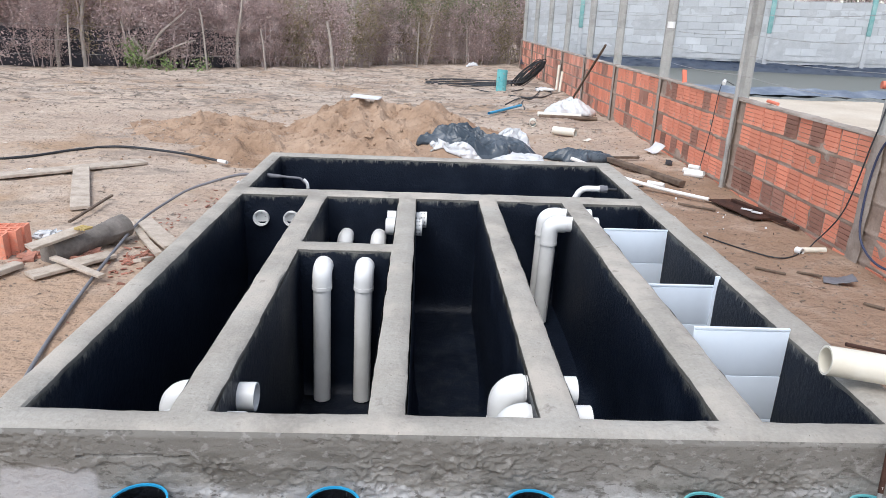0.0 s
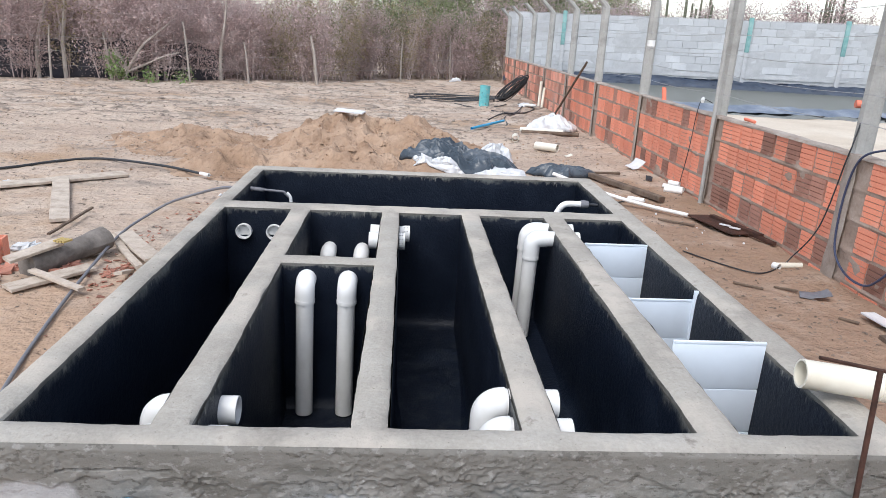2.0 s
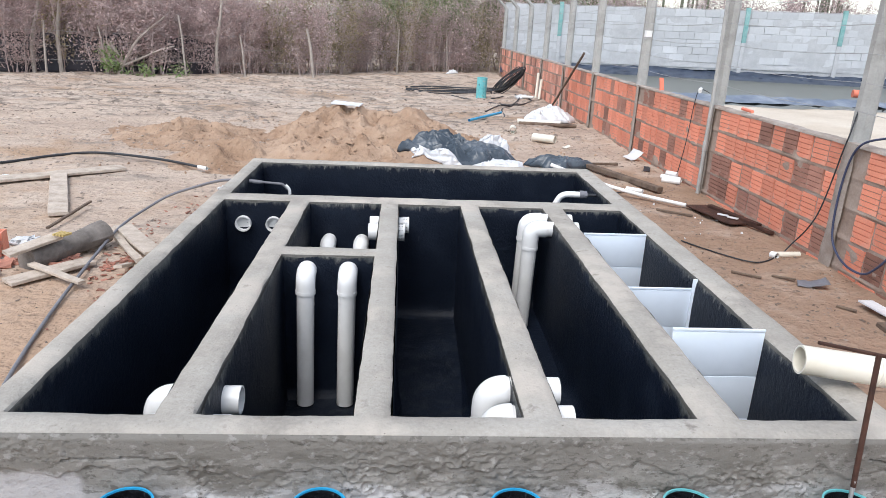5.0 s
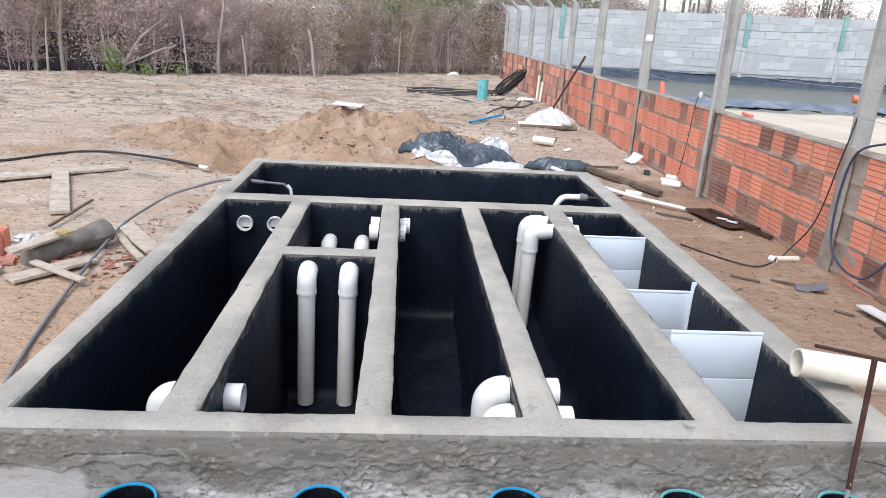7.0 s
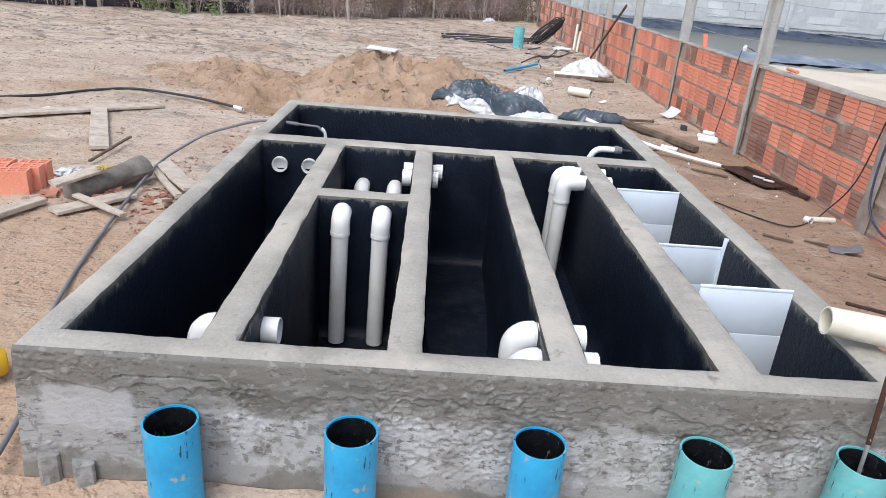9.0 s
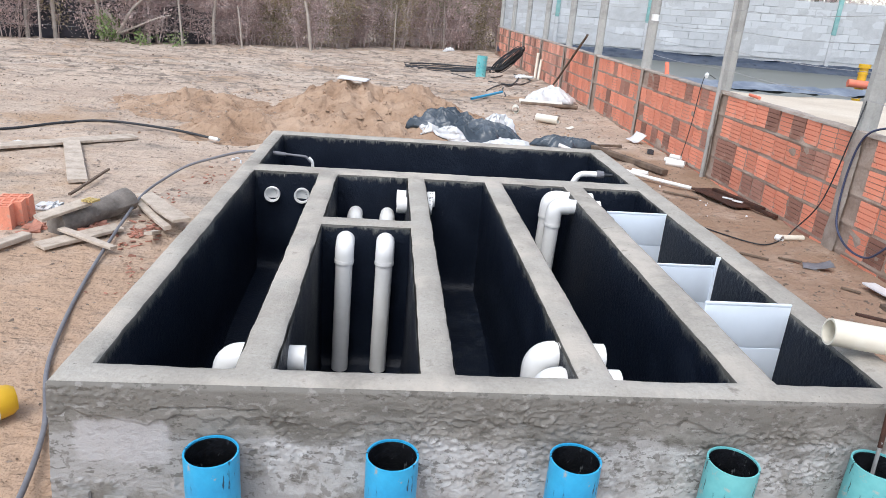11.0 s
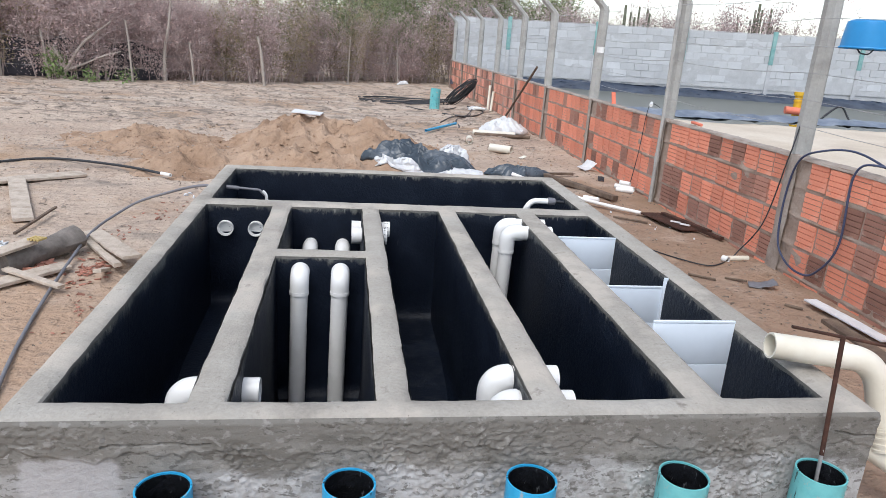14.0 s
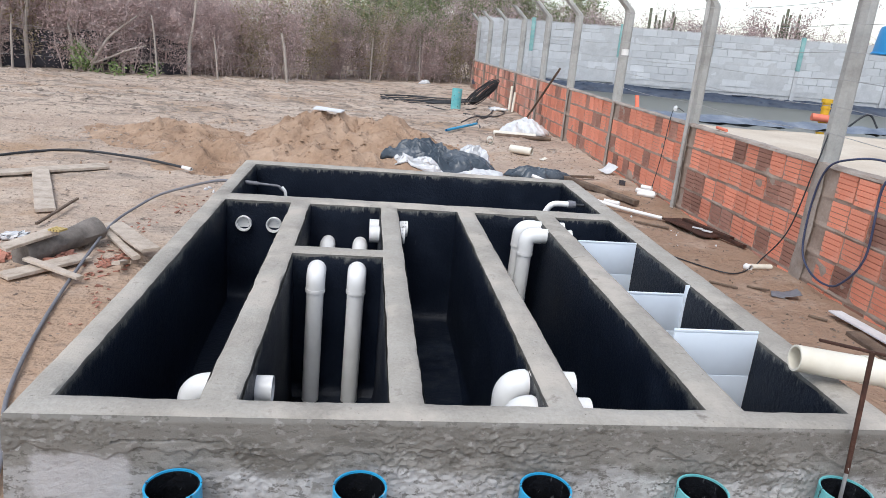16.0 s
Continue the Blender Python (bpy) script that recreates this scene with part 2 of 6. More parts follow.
# the face lies at x from -1.42 to 1.38 of the tank's own middle
mix_in(M_FRONT, (0.36, 0.355, 0.35), band_mask(M_FRONT, 0.08, 0.41, -1.6, 1.6, 4.0, (1, 1, 1.2), 0.54, 0.63, 0.8))
mix_in(M_FRONT, (0.46, 0.46, 0.46), band_mask(M_FRONT, 0.12, 0.40, -0.8, 1.6, 10, (1, 1, 0.9), 0.61, 0.68, 0.7))
mix_in(M_FRONT, (0.17, 0.162, 0.148), band_mask(M_FRONT, 0.05, 0.46, -1.6, 1.6, 30, (1, 1, 0.9), 0.735, 0.76, 0.7))
mix_in(M_FRONT, (0.165, 0.156, 0.14), band_mask(M_FRONT, 0.44, 0.62, -1.6, 1.6, 5, (0.6, 0.6, 2), 0.42, 0.60, 0.8))
mix_in(M_FRONT, (0.125, 0.117, 0.103), band_mask(M_FRONT, 0.30, 0.52, -1.0, 1.6, 7, (0.7, 0.7, 1.6), 0.64, 0.74, 0.7))
mix_in(M_FRONT, (0.27, 0.195, 0.14), band_mask(M_FRONT, -0.1, 0.13, -1.6, 1.6, 5, (1, 1, 1), 0.50, 0.75, 0.75))
mix_in(M_FRONT, (0.10, 0.093, 0.082), band_mask(M_FRONT, 0.16, 0.6, -1.6, 1.6, 42, (0.7, 0.7, 1.4), 0.72, 0.76, 0.7))
mix_in(M_FRONT, (0.36, 0.35, 0.335), band_mask(M_FRONT, 0.16, 0.6, -1.6, 1.6, 33, (0.8, 0.8, 1.2), 0.72, 0.78, 0.4))
mix_in(M_FRONT, (0.44, 0.43, 0.435), band_mask(M_FRONT, 0.25, 0.445, -1.34, -1.03, 5, (1, 1, 1), 0.44, 0.56, 0.72, 0.04))
relief(M_FRONT, ((24, 0.010, 0.4, (1, 1, 1.5)), (70, 0.005, 0.5, (1, 1, 1.2)), (200, 0.003, 0.5, (1, 1, 1))))
M_BLACK = material("black_waterproof_paint", [(0.003, 0.006, 0.014), (0.005, 0.009, 0.019), (0.010, 0.016, 0.029)], 5, 0.5, 0.5, 45, fine=0.3, specular=0.26)
mix_in(M_BLACK, (0.15, 0.155, 0.145), noise_mask(M_BLACK, 9, 0.72, 1.0, (1, 1, 0.6), gate=(0.40, 0.53)))
mix_in(M_BLACK, (0.16, 0.158, 0.14), noise_mask(M_BLACK, 13, 0.70, 0.90, (1, 1, 0.6), gate=(0.39, 0.55)))
mix_in(M_BLACK, (0.20, 0.195, 0.175), noise_mask(M_BLACK, 40, 0.78, 0.90, (1, 1, 0.22), gate=(0.35, 0.545)))
mix_in(M_BLACK, (0.05, 0.056, 0.066), noise_mask(M_BLACK, 26, 0.70, 0.82, (1, 1, 0.2)))
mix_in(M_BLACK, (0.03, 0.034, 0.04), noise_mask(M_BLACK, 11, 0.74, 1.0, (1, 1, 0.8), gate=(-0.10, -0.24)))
M_PVC = material("white_pvc", [(0.73, 0.725, 0.70), (0.80, 0.795, 0.775), (0.84, 0.835, 0.82)], 5, 0.38, 0.04, 30, fine=0.04)
mix_in(M_PVC, (0.33, 0.29, 0.23), noise_mask(M_PVC, 14, 0.69, 0.80))
M_CREAM = material("cream_pvc", [(0.66, 0.61, 0.50), (0.74, 0.70, 0.60), (0.78, 0.75, 0.66)], 4, 0.4, 0.04, 30, fine=0.05)
mix_in(M_CREAM, (0.36, 0.27, 0.17), noise_mask(M_CREAM, 9, 0.66, 0.78))
M_PANEL = material("white_pvc_panel", [(0.70, 0.77, 0.85), (0.76, 0.83, 0.90)], 3, 0.42, 0.03, 20, fine=0.03)
M_BLUE = material("blue_pvc", [(0.02, 0.28, 0.54), (0.028, 0.36, 0.64), (0.05, 0.43, 0.69)], 5, 0.42, 0.1, 40, fine=0.08)
mix_in(M_BLUE, (0.36, 0.35, 0.33), noise_mask(M_BLUE, 14, 0.60, 0.64))
mix_in(M_BLUE, (0.012, 0.035, 0.065), noise_mask(M_BLUE, 50, 0.61, 0.65, (1, 1, 0.14)))
M_TEAL = material("teal_pvc", [(0.10, 0.38, 0.42), (0.15, 0.48, 0.50), (0.20, 0.54, 0.54)], 5, 0.45, 0.1, 40, fine=0.08)
mix_in(M_TEAL, (0.42, 0.40, 0.37), noise_mask(M_TEAL, 16, 0.60, 0.66))
mix_in(M_TEAL, (0.02, 0.05, 0.05), noise_mask(M_TEAL, 50, 0.61, 0.65, (1, 1, 0.14)))
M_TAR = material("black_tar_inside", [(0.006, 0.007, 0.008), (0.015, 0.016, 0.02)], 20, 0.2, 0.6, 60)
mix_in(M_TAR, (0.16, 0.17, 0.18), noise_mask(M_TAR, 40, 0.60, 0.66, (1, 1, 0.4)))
M_BRICK = material("fired_clay", [(0.68, 0.235, 0.145), (0.76, 0.29, 0.19), (0.76, 0.36, 0.26)], 2.2, 0.88, 0.4, 70, random_by="object", spread=0.14, fine=0.18)
M_BRICK_B = material("overburnt_clay", [(0.27, 0.135, 0.10), (0.36, 0.18, 0.135), (0.44, 0.24, 0.18)], 3, 0.9, 0.5, 60, random_by="object", spread=0.3, fine=0.2)
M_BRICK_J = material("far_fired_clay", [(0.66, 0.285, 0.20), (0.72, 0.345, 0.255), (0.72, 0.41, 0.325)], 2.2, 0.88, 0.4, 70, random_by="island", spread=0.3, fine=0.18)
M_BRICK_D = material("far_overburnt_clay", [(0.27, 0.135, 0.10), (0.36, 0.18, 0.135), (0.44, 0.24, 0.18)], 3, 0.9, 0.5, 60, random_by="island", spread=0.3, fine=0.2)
for mm in (M_BRICK, M_BRICK_B, M_BRICK_J, M_BRICK_D):
    mix_in(mm, (0.50, 0.37, 0.30), noise_mask(mm, 9, 0.57, 0.72))
    mix_in(mm, (0.30, 0.14, 0.10), noise_mask(mm, 16, 0.63, 0.70))
M_MORTAR = material("grey_mortar", [(0.27, 0.215, 0.18), (0.37, 0.315, 0.275), (0.45, 0.40, 0.355)], 5, 0.95, 0.8, 55, specular=0.2)
M_BED = material("brown_mortar", [(0.27, 0.195, 0.155), (0.36, 0.275, 0.225), (0.42, 0.345, 0.295)], 5, 0.95, 0.8, 55, specular=0.2)
M_POST = material("weathered_concrete", [(0.29, 0.285, 0.27), (0.40, 0.395, 0.375), (0.48, 0.475, 0.455)], 4, 0.92, 0.5, 60, fine=0.2, specular=0.2)
M_BLOCK = material("concrete_block", [(0.45, 0.465, 0.48), (0.53, 0.545, 0.56), (0.59, 0.605, 0.62)], 1.5, 0.9, 0.4, 30, random_by="object", spread=0.10, fine=0.12)
M_BLOCK_J = material("concrete_blocks", [(0.45, 0.465, 0.48), (0.53, 0.545, 0.56), (0.59, 0.605, 0.62)], 1.5, 0.9, 0.4, 30, random_by="island", spread=0.10, fine=0.12)
M_BLOCKMORTAR = material("block_mortar", [(0.42, 0.43, 0.44), (0.52, 0.53, 0.54)], 4, 0.95, 0.5, 40)
M_GREENPAINT = material("faded_teal_paint", [(0.17, 0.38, 0.37), (0.30, 0.47, 0.455)], 7, 0.8, 0.2, 30)
M_LINER = material("dark_pond_liner", [(0.022, 0.032, 0.055), (0.04, 0.055, 0.085), (0.07, 0.09, 0.13)], 2, 0.38, 0.3, 12, fine=0.2)
# blue-grey near liner, its whitish shine painted in as the palest tone
M_LINERPALE = material("near_liner_with_shine", [(0.09, 0.115, 0.16), (0.16, 0.19, 0.24), (0.28, 0.31, 0.36)], 2.5, 0.4, 0.3, 12, fine=0.2)
# black plastic; the lighter grey-blue tones are painted highlights of its sheen
M_TARP = material("black_plastic_sheet", [(0.025, 0.036, 0.048), (0.055, 0.072, 0.09), (0.11, 0.13, 0.155)], 2.5, 0.27, 0.08, 25, fine=0.2)
M_WHITESHEET = material("white_plastic_sheet", [(0.58, 0.59, 0.60), (0.72, 0.73, 0.74)], 6, 0.5, 0.3, 25, fine=0.12)
M_BANK = material("pale_sand", [(0.50, 0.42, 0.33), (0.58, 0.50, 0.405), (0.64, 0.57, 0.475)], 0.9, 0.95, 0.5, 25, fine=0.2)
M_WOOD = material("grey_weathered_board", [(0.34, 0.275, 0.22), (0.48, 0.405, 0.335), (0.58, 0.505, 0.425)], 9, 0.9, 0.5, 60, stretch=(1, 1, 1), fine=0.25)
M_WOODDARK = material("dark_wet_wood", [(0.08, 0.055, 0.04), (0.14, 0.10, 0.075), (0.2, 0.15, 0.11)], 9, 0.85, 0.5, 60, fine=0.25)
M_RUST = material("rusty_steel", [(0.035, 0.017, 0.012), (0.065, 0.03, 0.021), (0.11, 0.05, 0.034)], 12, 0.8, 0.5, 80, metal=0.2, fine=0.3)
M_HOSE = material("black_poly_hose", [(0.02, 0.021, 0.024), (0.04, 0.042, 0.048)], 6, 0.5, 0.1, 40)
M_HOSEGREY = material("grey_poly_hose", [(0.13, 0.13, 0.145), (0.21, 0.21, 0.23)], 3, 0.5, 0.1, 40)
M_HOSEBLUE = material("blue_rubber_hose", [(0.035, 0.045, 0.09), (0.06, 0.075, 0.14)], 6, 0.45, 0.1, 40)
M_BARK = material("grey_brown_bark", [(0.34, 0.265, 0.25), (0.45, 0.365, 0.345), (0.54, 0.455, 0.43)], 5, 0.95, 0.5, 40, fine=0.25)
M_LOG = material("grey_log_bark", [(0.11, 0.095, 0.085), (0.19, 0.168, 0.15), (0.27, 0.24, 0.215)], 7, 0.95, 0.8, 35, fine=0.3)
M_PALEBARK = material("pale_dead_wood", [(0.30, 0.26, 0.225), (0.46, 0.41, 0.365)], 6, 0.9, 0.4, 40, fine=0.2)
M_BOXBLUE = material("blue_plastic", [(0.02, 0.24, 0.55), (0.03, 0.29, 0.62)], 4, 0.4, 0.05, 30, fine=0.06)
M_YELLOW = material("yellow_plastic", [(0.62, 0.36, 0.02), (0.70, 0.43, 0.03)], 5, 0.42, 0.05, 30, fine=0.08)
M_ORANGE = material("orange_plastic", [(0.72, 0.17, 0.10), (0.80, 0.24, 0.15)], 5, 0.45, 0.05, 30, fine=0.08)
M_STEEL = material("galvanised_wire", [(0.34, 0.34, 0.34), (0.46, 0.46, 0.46)], 8, 0.55, 0.1, 40, metal=0.3)
M_LEAFBROWN = material("dry_leaves", [(0.50, 0.38, 0.365), (0.60, 0.475, 0.455), (0.68, 0.565, 0.54)], 0.8, 0.85, 0, 30, random_by="island", spread=0.3, specular=0.15)
M_LEAFGREEN = material("green_leaves", [(0.20, 0.235, 0.13), (0.28, 0.32, 0.175), (0.35, 0.38, 0.23)], 0.8, 0.8, 0, 30, random_by="island", spread=0.5, specular=0.2)
M_LEAFOLIVE = material("yellowing_leaves", [(0.29, 0.245, 0.15), (0.37, 0.32, 0.195), (0.43, 0.335, 0.245)], 0.8, 0.8, 0, 30, random_by="island", spread=0.5, specular=0.2)


def see_through(m, share):
    """Thin leaves: part of the light passes through them."""
    n, l = m.node_tree.nodes, m.node_tree.links
    b, out = n["Principled BSDF"], n["Material Output"]
    tr = n.new("ShaderNodeBsdfTranslucent")
    mx = n.new("ShaderNodeMixShader")
    mx.inputs[0].default_value = share
    l.new(b.inputs["Base Color"].links[0].from_socket, tr.inputs["Color"])
    l.new(b.outputs[0], mx.inputs[1])
    l.new(tr.outputs[0], mx.inputs[2])
    l.new(mx.outputs[0], out.inputs["Surface"])


for mm in (M_LEAFBROWN, M_LEAFGREEN, M_LEAFOLIVE):
    see_through(mm, 0.5)
M_NET = material("dark_shade_net", [(0.03, 0.03, 0.04), (0.055, 0.052, 0.06)], 3, 0.9, 0.3, 60)
M_STAIN = material("dark_rubble", [(0.27, 0.13, 0.095), (0.42, 0.19, 0.135)], 9, 0.9, 0.4, 50, random_by="island", spread=0.3)

M_WATER = bpy.data.materials.new("grey_pond_water")
M_WATER.use_nodes = True
wb = M_WATER.node_tree.nodes["Principled BSDF"]
wb.inputs["Base Color"].default_value = (0.13, 0.135, 0.115, 1)
wb.inputs["Roughness"].default_value = 0.28
wb.inputs["Specular IOR Level"].default_value = 0.3
wb.inputs["IOR"].default_value = 1.33
wz = M_WATER.node_tree.nodes.new("ShaderNodeTexNoise")
wz.inputs["Scale"].default_value = 3.0
wz.inputs["Detail"].default_value = 4
wp = M_WATER.node_tree.nodes.new("ShaderNodeBump")
wp.inputs["Strength"].default_value = 0.25
wp.inputs["Distance"].default_value = 0.02
M_WATER.node_tree.links.new(wz.outputs["Fac"], wp.inputs["Height"])
M_WATER.node_tree.links.new(wp.outputs["Normal"], wb.inputs["Normal"])


# ---------------------------------------------------------------- builders
rng = random.Random(7)


def thing(name, at, label, category, group="", kind=""):
    ob = new(name)
    ob.location = at
    ob.empty_display_size = 0.1
    return tagged(ob, label, category, group, kind)


def base_of(ob):
    v = Vector((0, 0, 0))
    while ob is not None:
        v += Vector(ob.location)
        ob = ob.parent
    return v


def part(name, bm, mat, parent=None, label="", smooth=True):
    """Links a bmesh given in world coordinates as one mesh under a thing or a part."""
    me = bpy.data.meshes.new(name)
    if parent is not None:
        bmesh.ops.translate(bm, verts=bm.verts[:], vec=-base_of(parent))
    bm.to_mesh(me)
    bm.free()
    me.materials.append(mat)
    if smooth:
        me.polygons.foreach_set("use_smooth", [True] * len(me.polygons))
        me.set_sharp_from_angle(angle=radians(40))
    ob = new(name, me)
    if parent is not None:
        ob.parent = parent
    if label:
        tagged(ob, label)
    return ob


def wob(p, scale, amp):
    return noise.noise_vector(Vector(p) * scale) * amp


def smooth_path(pts, n=8):
    """A rounded way through the points."""
    pts = [Vector(p) for p in pts]
    out = []
    for i in range(len(pts) - 1):
        p0, p1, p2, p3 = pts[max(i - 1, 0)], pts[i], pts[i + 1], pts[min(i + 2, len(pts) - 1)]
        for k in range(n):
            t = k / n
            out.append(0.5 * ((2 * p1) + (p2 - p0) * t + (2 * p0 - 5 * p1 + 4 * p2 - p3) * t * t + (3 * p1 - p0 - 3 * p2 + p3) * t ** 3))
    out.append(pts[-1])
    return out


def bend(pts, rad, n=7):
    """Straight runs whose corners are rounded with a radius."""
    pts = [Vector(p) for p in pts]
    out = [pts[0]]
    for a, b, c in zip(pts, pts[1:], pts[2:]):
        u, v = (a - b).normalized(), (c - b).normalized()
        half = u.angle(v) / 2
        d = rad / math.tan(half)
        s, e = b + u * d, b + v * d
        for k in range(n + 1):
            t = k / n
            out.append(s * (1 - t) ** 2 + b * 2 * t * (1 - t) + e * t * t)
    out.append(pts[-1])
    return out


def tube(pts, r, seg=14, inner=0.0, bm=None, taper=None):
    """A round tube along points; inner is the bore's radius and leaves the ends open."""
    bm = bm or bmesh.new()
    pts = [Vector(p) for p in pts]
    n = len(pts)
    side = None
    rings = []
    for i, p in enumerate(pts):
        d = (pts[min(i + 1, n - 1)] - pts[max(i - 1, 0)]).normalized()
        if side is None:
            side = d.cross(Vector((0, 0, 1)) if abs(d.z) < 0.9 else Vector((1, 0, 0))).normalized()
        else:
            side = (side - d * side.dot(d)).normalized()
        up = d.cross(side)
        rr = r if taper is None else r + (taper - r) * i / (n - 1)
        ring = []
        for rad in ((rr, inner) if inner else (rr,)):
            ring.append([bm.verts.new(p + (side * math.cos(2 * math.pi * k / seg) + up * math.sin(2 * math.pi * k / seg)) * rad) for k in range(seg)])
        rings.append(ring)
    for i in range(n - 1):
        for s in range(2 if inner else 1):
            a, b = rings[i][s], rings[i + 1][s]
            for k in range(seg):
                q = (a[k], a[(k + 1) % seg], b[(k + 1) % seg], b[k])
                bm.faces.new(q if s else q[::-1])
    for end, flip in ((rings[0], False), (rings[-1], True)):
        if inner:
            for k in range(seg):
                q = (end[0][k], end[0][(k + 1) % seg], end[1][(k + 1) % seg], end[1][k])
                bm.faces.new(q[::-1] if flip else q)
        else:
            bm.faces.new(end[0][::-1] if flip else end[0])
    bmesh.ops.recalc_face_normals(bm, faces=bm.faces[:])
    return bm


def box(bm, c, size, rot=None, bevel=0.0):
    m = Matrix.Translation(c) @ (rot.to_4x4() if rot is not None else Matrix.Identity(4)) @ Matrix.Diagonal((*size, 1))
    r = bmesh.ops.create_cube(bm, size=1, matrix=m)
    if bevel:
        es = list({e for v in r["verts"] for e in v.link_edges})
        bmesh.ops.bevel(bm, geom=es, offset=bevel, segments=2, affect="EDGES", profile=0.6)
    return bm


def beam(a, b, w, h, bevel=0.004, roll=0.0, rough=0.0):
    """A board or bar from a to b; w across, h thick."""
    a, b = Vector(a), Vector(b)
    d = b - a
    q = d.to_track_quat("X", "Z").to_matrix() @ Matrix.Rotation(radians(roll), 3, "X")
    bm = bmesh.new()
    n = max(2, int(d.length / 0.12))
    rings = []
    for i in range(n + 1):
        x = d.length * i / n
        ring = []
        for sy, sz in ((-1, -1), (1, -1), (1, 1), (-1, 1)):
            for cy, cz in ((1, 1 - 2 * bevel / h), (1 - 2 * bevel / w, 1)) if sy * sz > 0 else ((1 - 2 * bevel / w, 1), (1, 1 - 2 * bevel / h)):
                p = a + q @ Vector((x, sy * cy * w / 2, sz * cz * h / 2))
                if rough:
                    p += wob(p, 6, rough)
                ring.append(bm.verts.new(p))
        rings.append(ring)
    for r0, r1 in zip(rings, rings[1:]):
        for k in range(8):
            bm.faces.new((r0[k], r0[(k + 1) % 8], r1[(k + 1) % 8], r1[k]))
    bm.faces.new(rings[0][::-1])
    bm.faces.new(rings[-1])
    bmesh.ops.recalc_face_normals(bm, faces=bm.faces[:])
    return bm


def sheet(nx, ny, fn):
    """A grid of points fn(u, v) with u, v from 0 to 1."""
    bm = bmesh.new()
    g = [[bm.verts.new(fn(i / nx, j / ny)) for j in range(ny + 1)] for i in range(nx + 1)]
    for i in range(nx):
        for j in range(ny):
            bm.faces.new((g[i][j], g[i + 1][j], g[i + 1][j + 1], g[i][j + 1]))
    return bm


# ---------------------------------------------------------------- ground
def hill(x, y, cx, cy, rx, ry, h):
    d = ((x - cx) / rx) ** 2 + ((y - cy) / ry) ** 2
    return h * math.exp(-d * 1.6)


def ground_height(x, y):
    z = 0.0
    near = 1.0 if -30 < x < 30 and -10 < y < 40 else 0.0
    if near:
        z += 0.02 * noise.noise(Vector((x * 0.7, y * 0.7, 0))) + 0.018 * noise.noise(Vector((x * 2.6, y * 2.6, 5)))
        z += 0.012 * noise.noise(Vector((x * 7, y * 7, 9)))
        if y > 10:
            far = min(1, (y - 10) / 3)
            z += far * (0.06 * (0.4 - abs(noise.noise(Vector((x * 0.8, y * 1.9, 21))))) + 0.055 * noise.noise(Vector((x * 1.9, y * 2.6, 4))))
        if y > 6.2:
            z += 0.02 * noise.noise(Vector((x * 4, y * 2.2, 2)))
    if y > 1.0 and -0.9 < x < 2.4 and y < 2.03:
        z += (0.065 + 0.03 * noise.noise(Vector((x * 3, 0, 6)))) * max(0, 1 - (2.03 - y) / 0.45)
    return z


def steps(a, b, d):
    return list(np.arange(a, b, d))


def ground_sheet():
    xs = [-700, -300, -120, -60, -40] + steps(-30, -10, 1.0) + steps(-10, -4, 0.22) + steps(-4, -0.7, 0.06)
    xs += [-0.66, -0.63, -0.61] + steps(-0.5, 2.0, 0.1) + [2.06, 2.08, 2.12] + steps(2.18, 3.95, 0.06) + [4.2, 6, 10, 20, 40, 80, 160, 320, 700]
    ys = [-700, -200, -60, -20, -8, -3] + steps(-1, 1, 0.25) + steps(1, 1.98, 0.06) + [2.02, 2.05, 2.07] + steps(2.15, 5.8, 0.1)
    ys += [5.87, 5.89, 5.92, 5.96] + steps(6.0, 12.5, 0.07) + steps(12.5, 27, 0.16) + steps(27, 60, 3) + [80, 120, 250, 700]
    bm = bmesh.new()
    g = []
    for x in xs:
        col = []
        for y in ys:
            pit = -0.62 < x < 2.07 and 2.06 < y < 5.88
            col.append(bm.verts.new((x, y, -0.6 if pit else ground_height(x, y))))
        g.append(col)
    for i in range(len(xs) - 1):
        for j in range(len(ys) - 1):
            bm.faces.new((g[i][j], g[i + 1][j], g[i + 1][j + 1], g[i][j + 1]))
    ob = part("ground", bm, M_SAND)
    tagged(ob, "trampled damp tan sand with low heaps, dark litter and shade streaks in its colour", "ground", kind="structure")


ground_sheet()


def heap_height(x, y):
    """Dug sand heaps over the ground."""
    lump = noise.noise(Vector((x * 1.5, y * 1.5, 3))) + 0.5 * noise.noise(Vector((x * 3.4, y * 3.4, 13)))
    z = max(hill(x, y, -0.25, 10.3, 1.0, 1.1, 0.44), hill(x, y, 0.45, 10.1, 1.0, 1.1, 0.40), hill(x, y, -0.1, 8.6, 1.3, 0.8, 0.26), hill(x, y, -1.5, 8.5, 0.62, 0.7, 0.26),
            hill(x, y, -2.3, 10.0, 1.2, 1.1, 0.17), hill(x, y, 1.0, 9.9, 0.8, 1.0, 0.25), hill(x, y, -3.3, 10.4, 0.9, 0.8, 0.06))
    z *= 1 + 0.45 * lump
    ridge = 1 - abs(noise.noise(Vector((x * 3.1, y * 3.1, 8)))) * 2.4
    z += min(1, z * 5) * (0.10 * ridge + 0.08 * noise.noise(Vector((x * 2.4, y * 2.4, 17))) + 0.06 * noise.noise(Vector((x * 6, y * 6, 1))) + 0.03 * noise.noise(Vector((x * 13, y * 13, 1))) + 0.015 * noise.noise(Vector((x * 26, y * 26, 1))))
    return z - 0.05


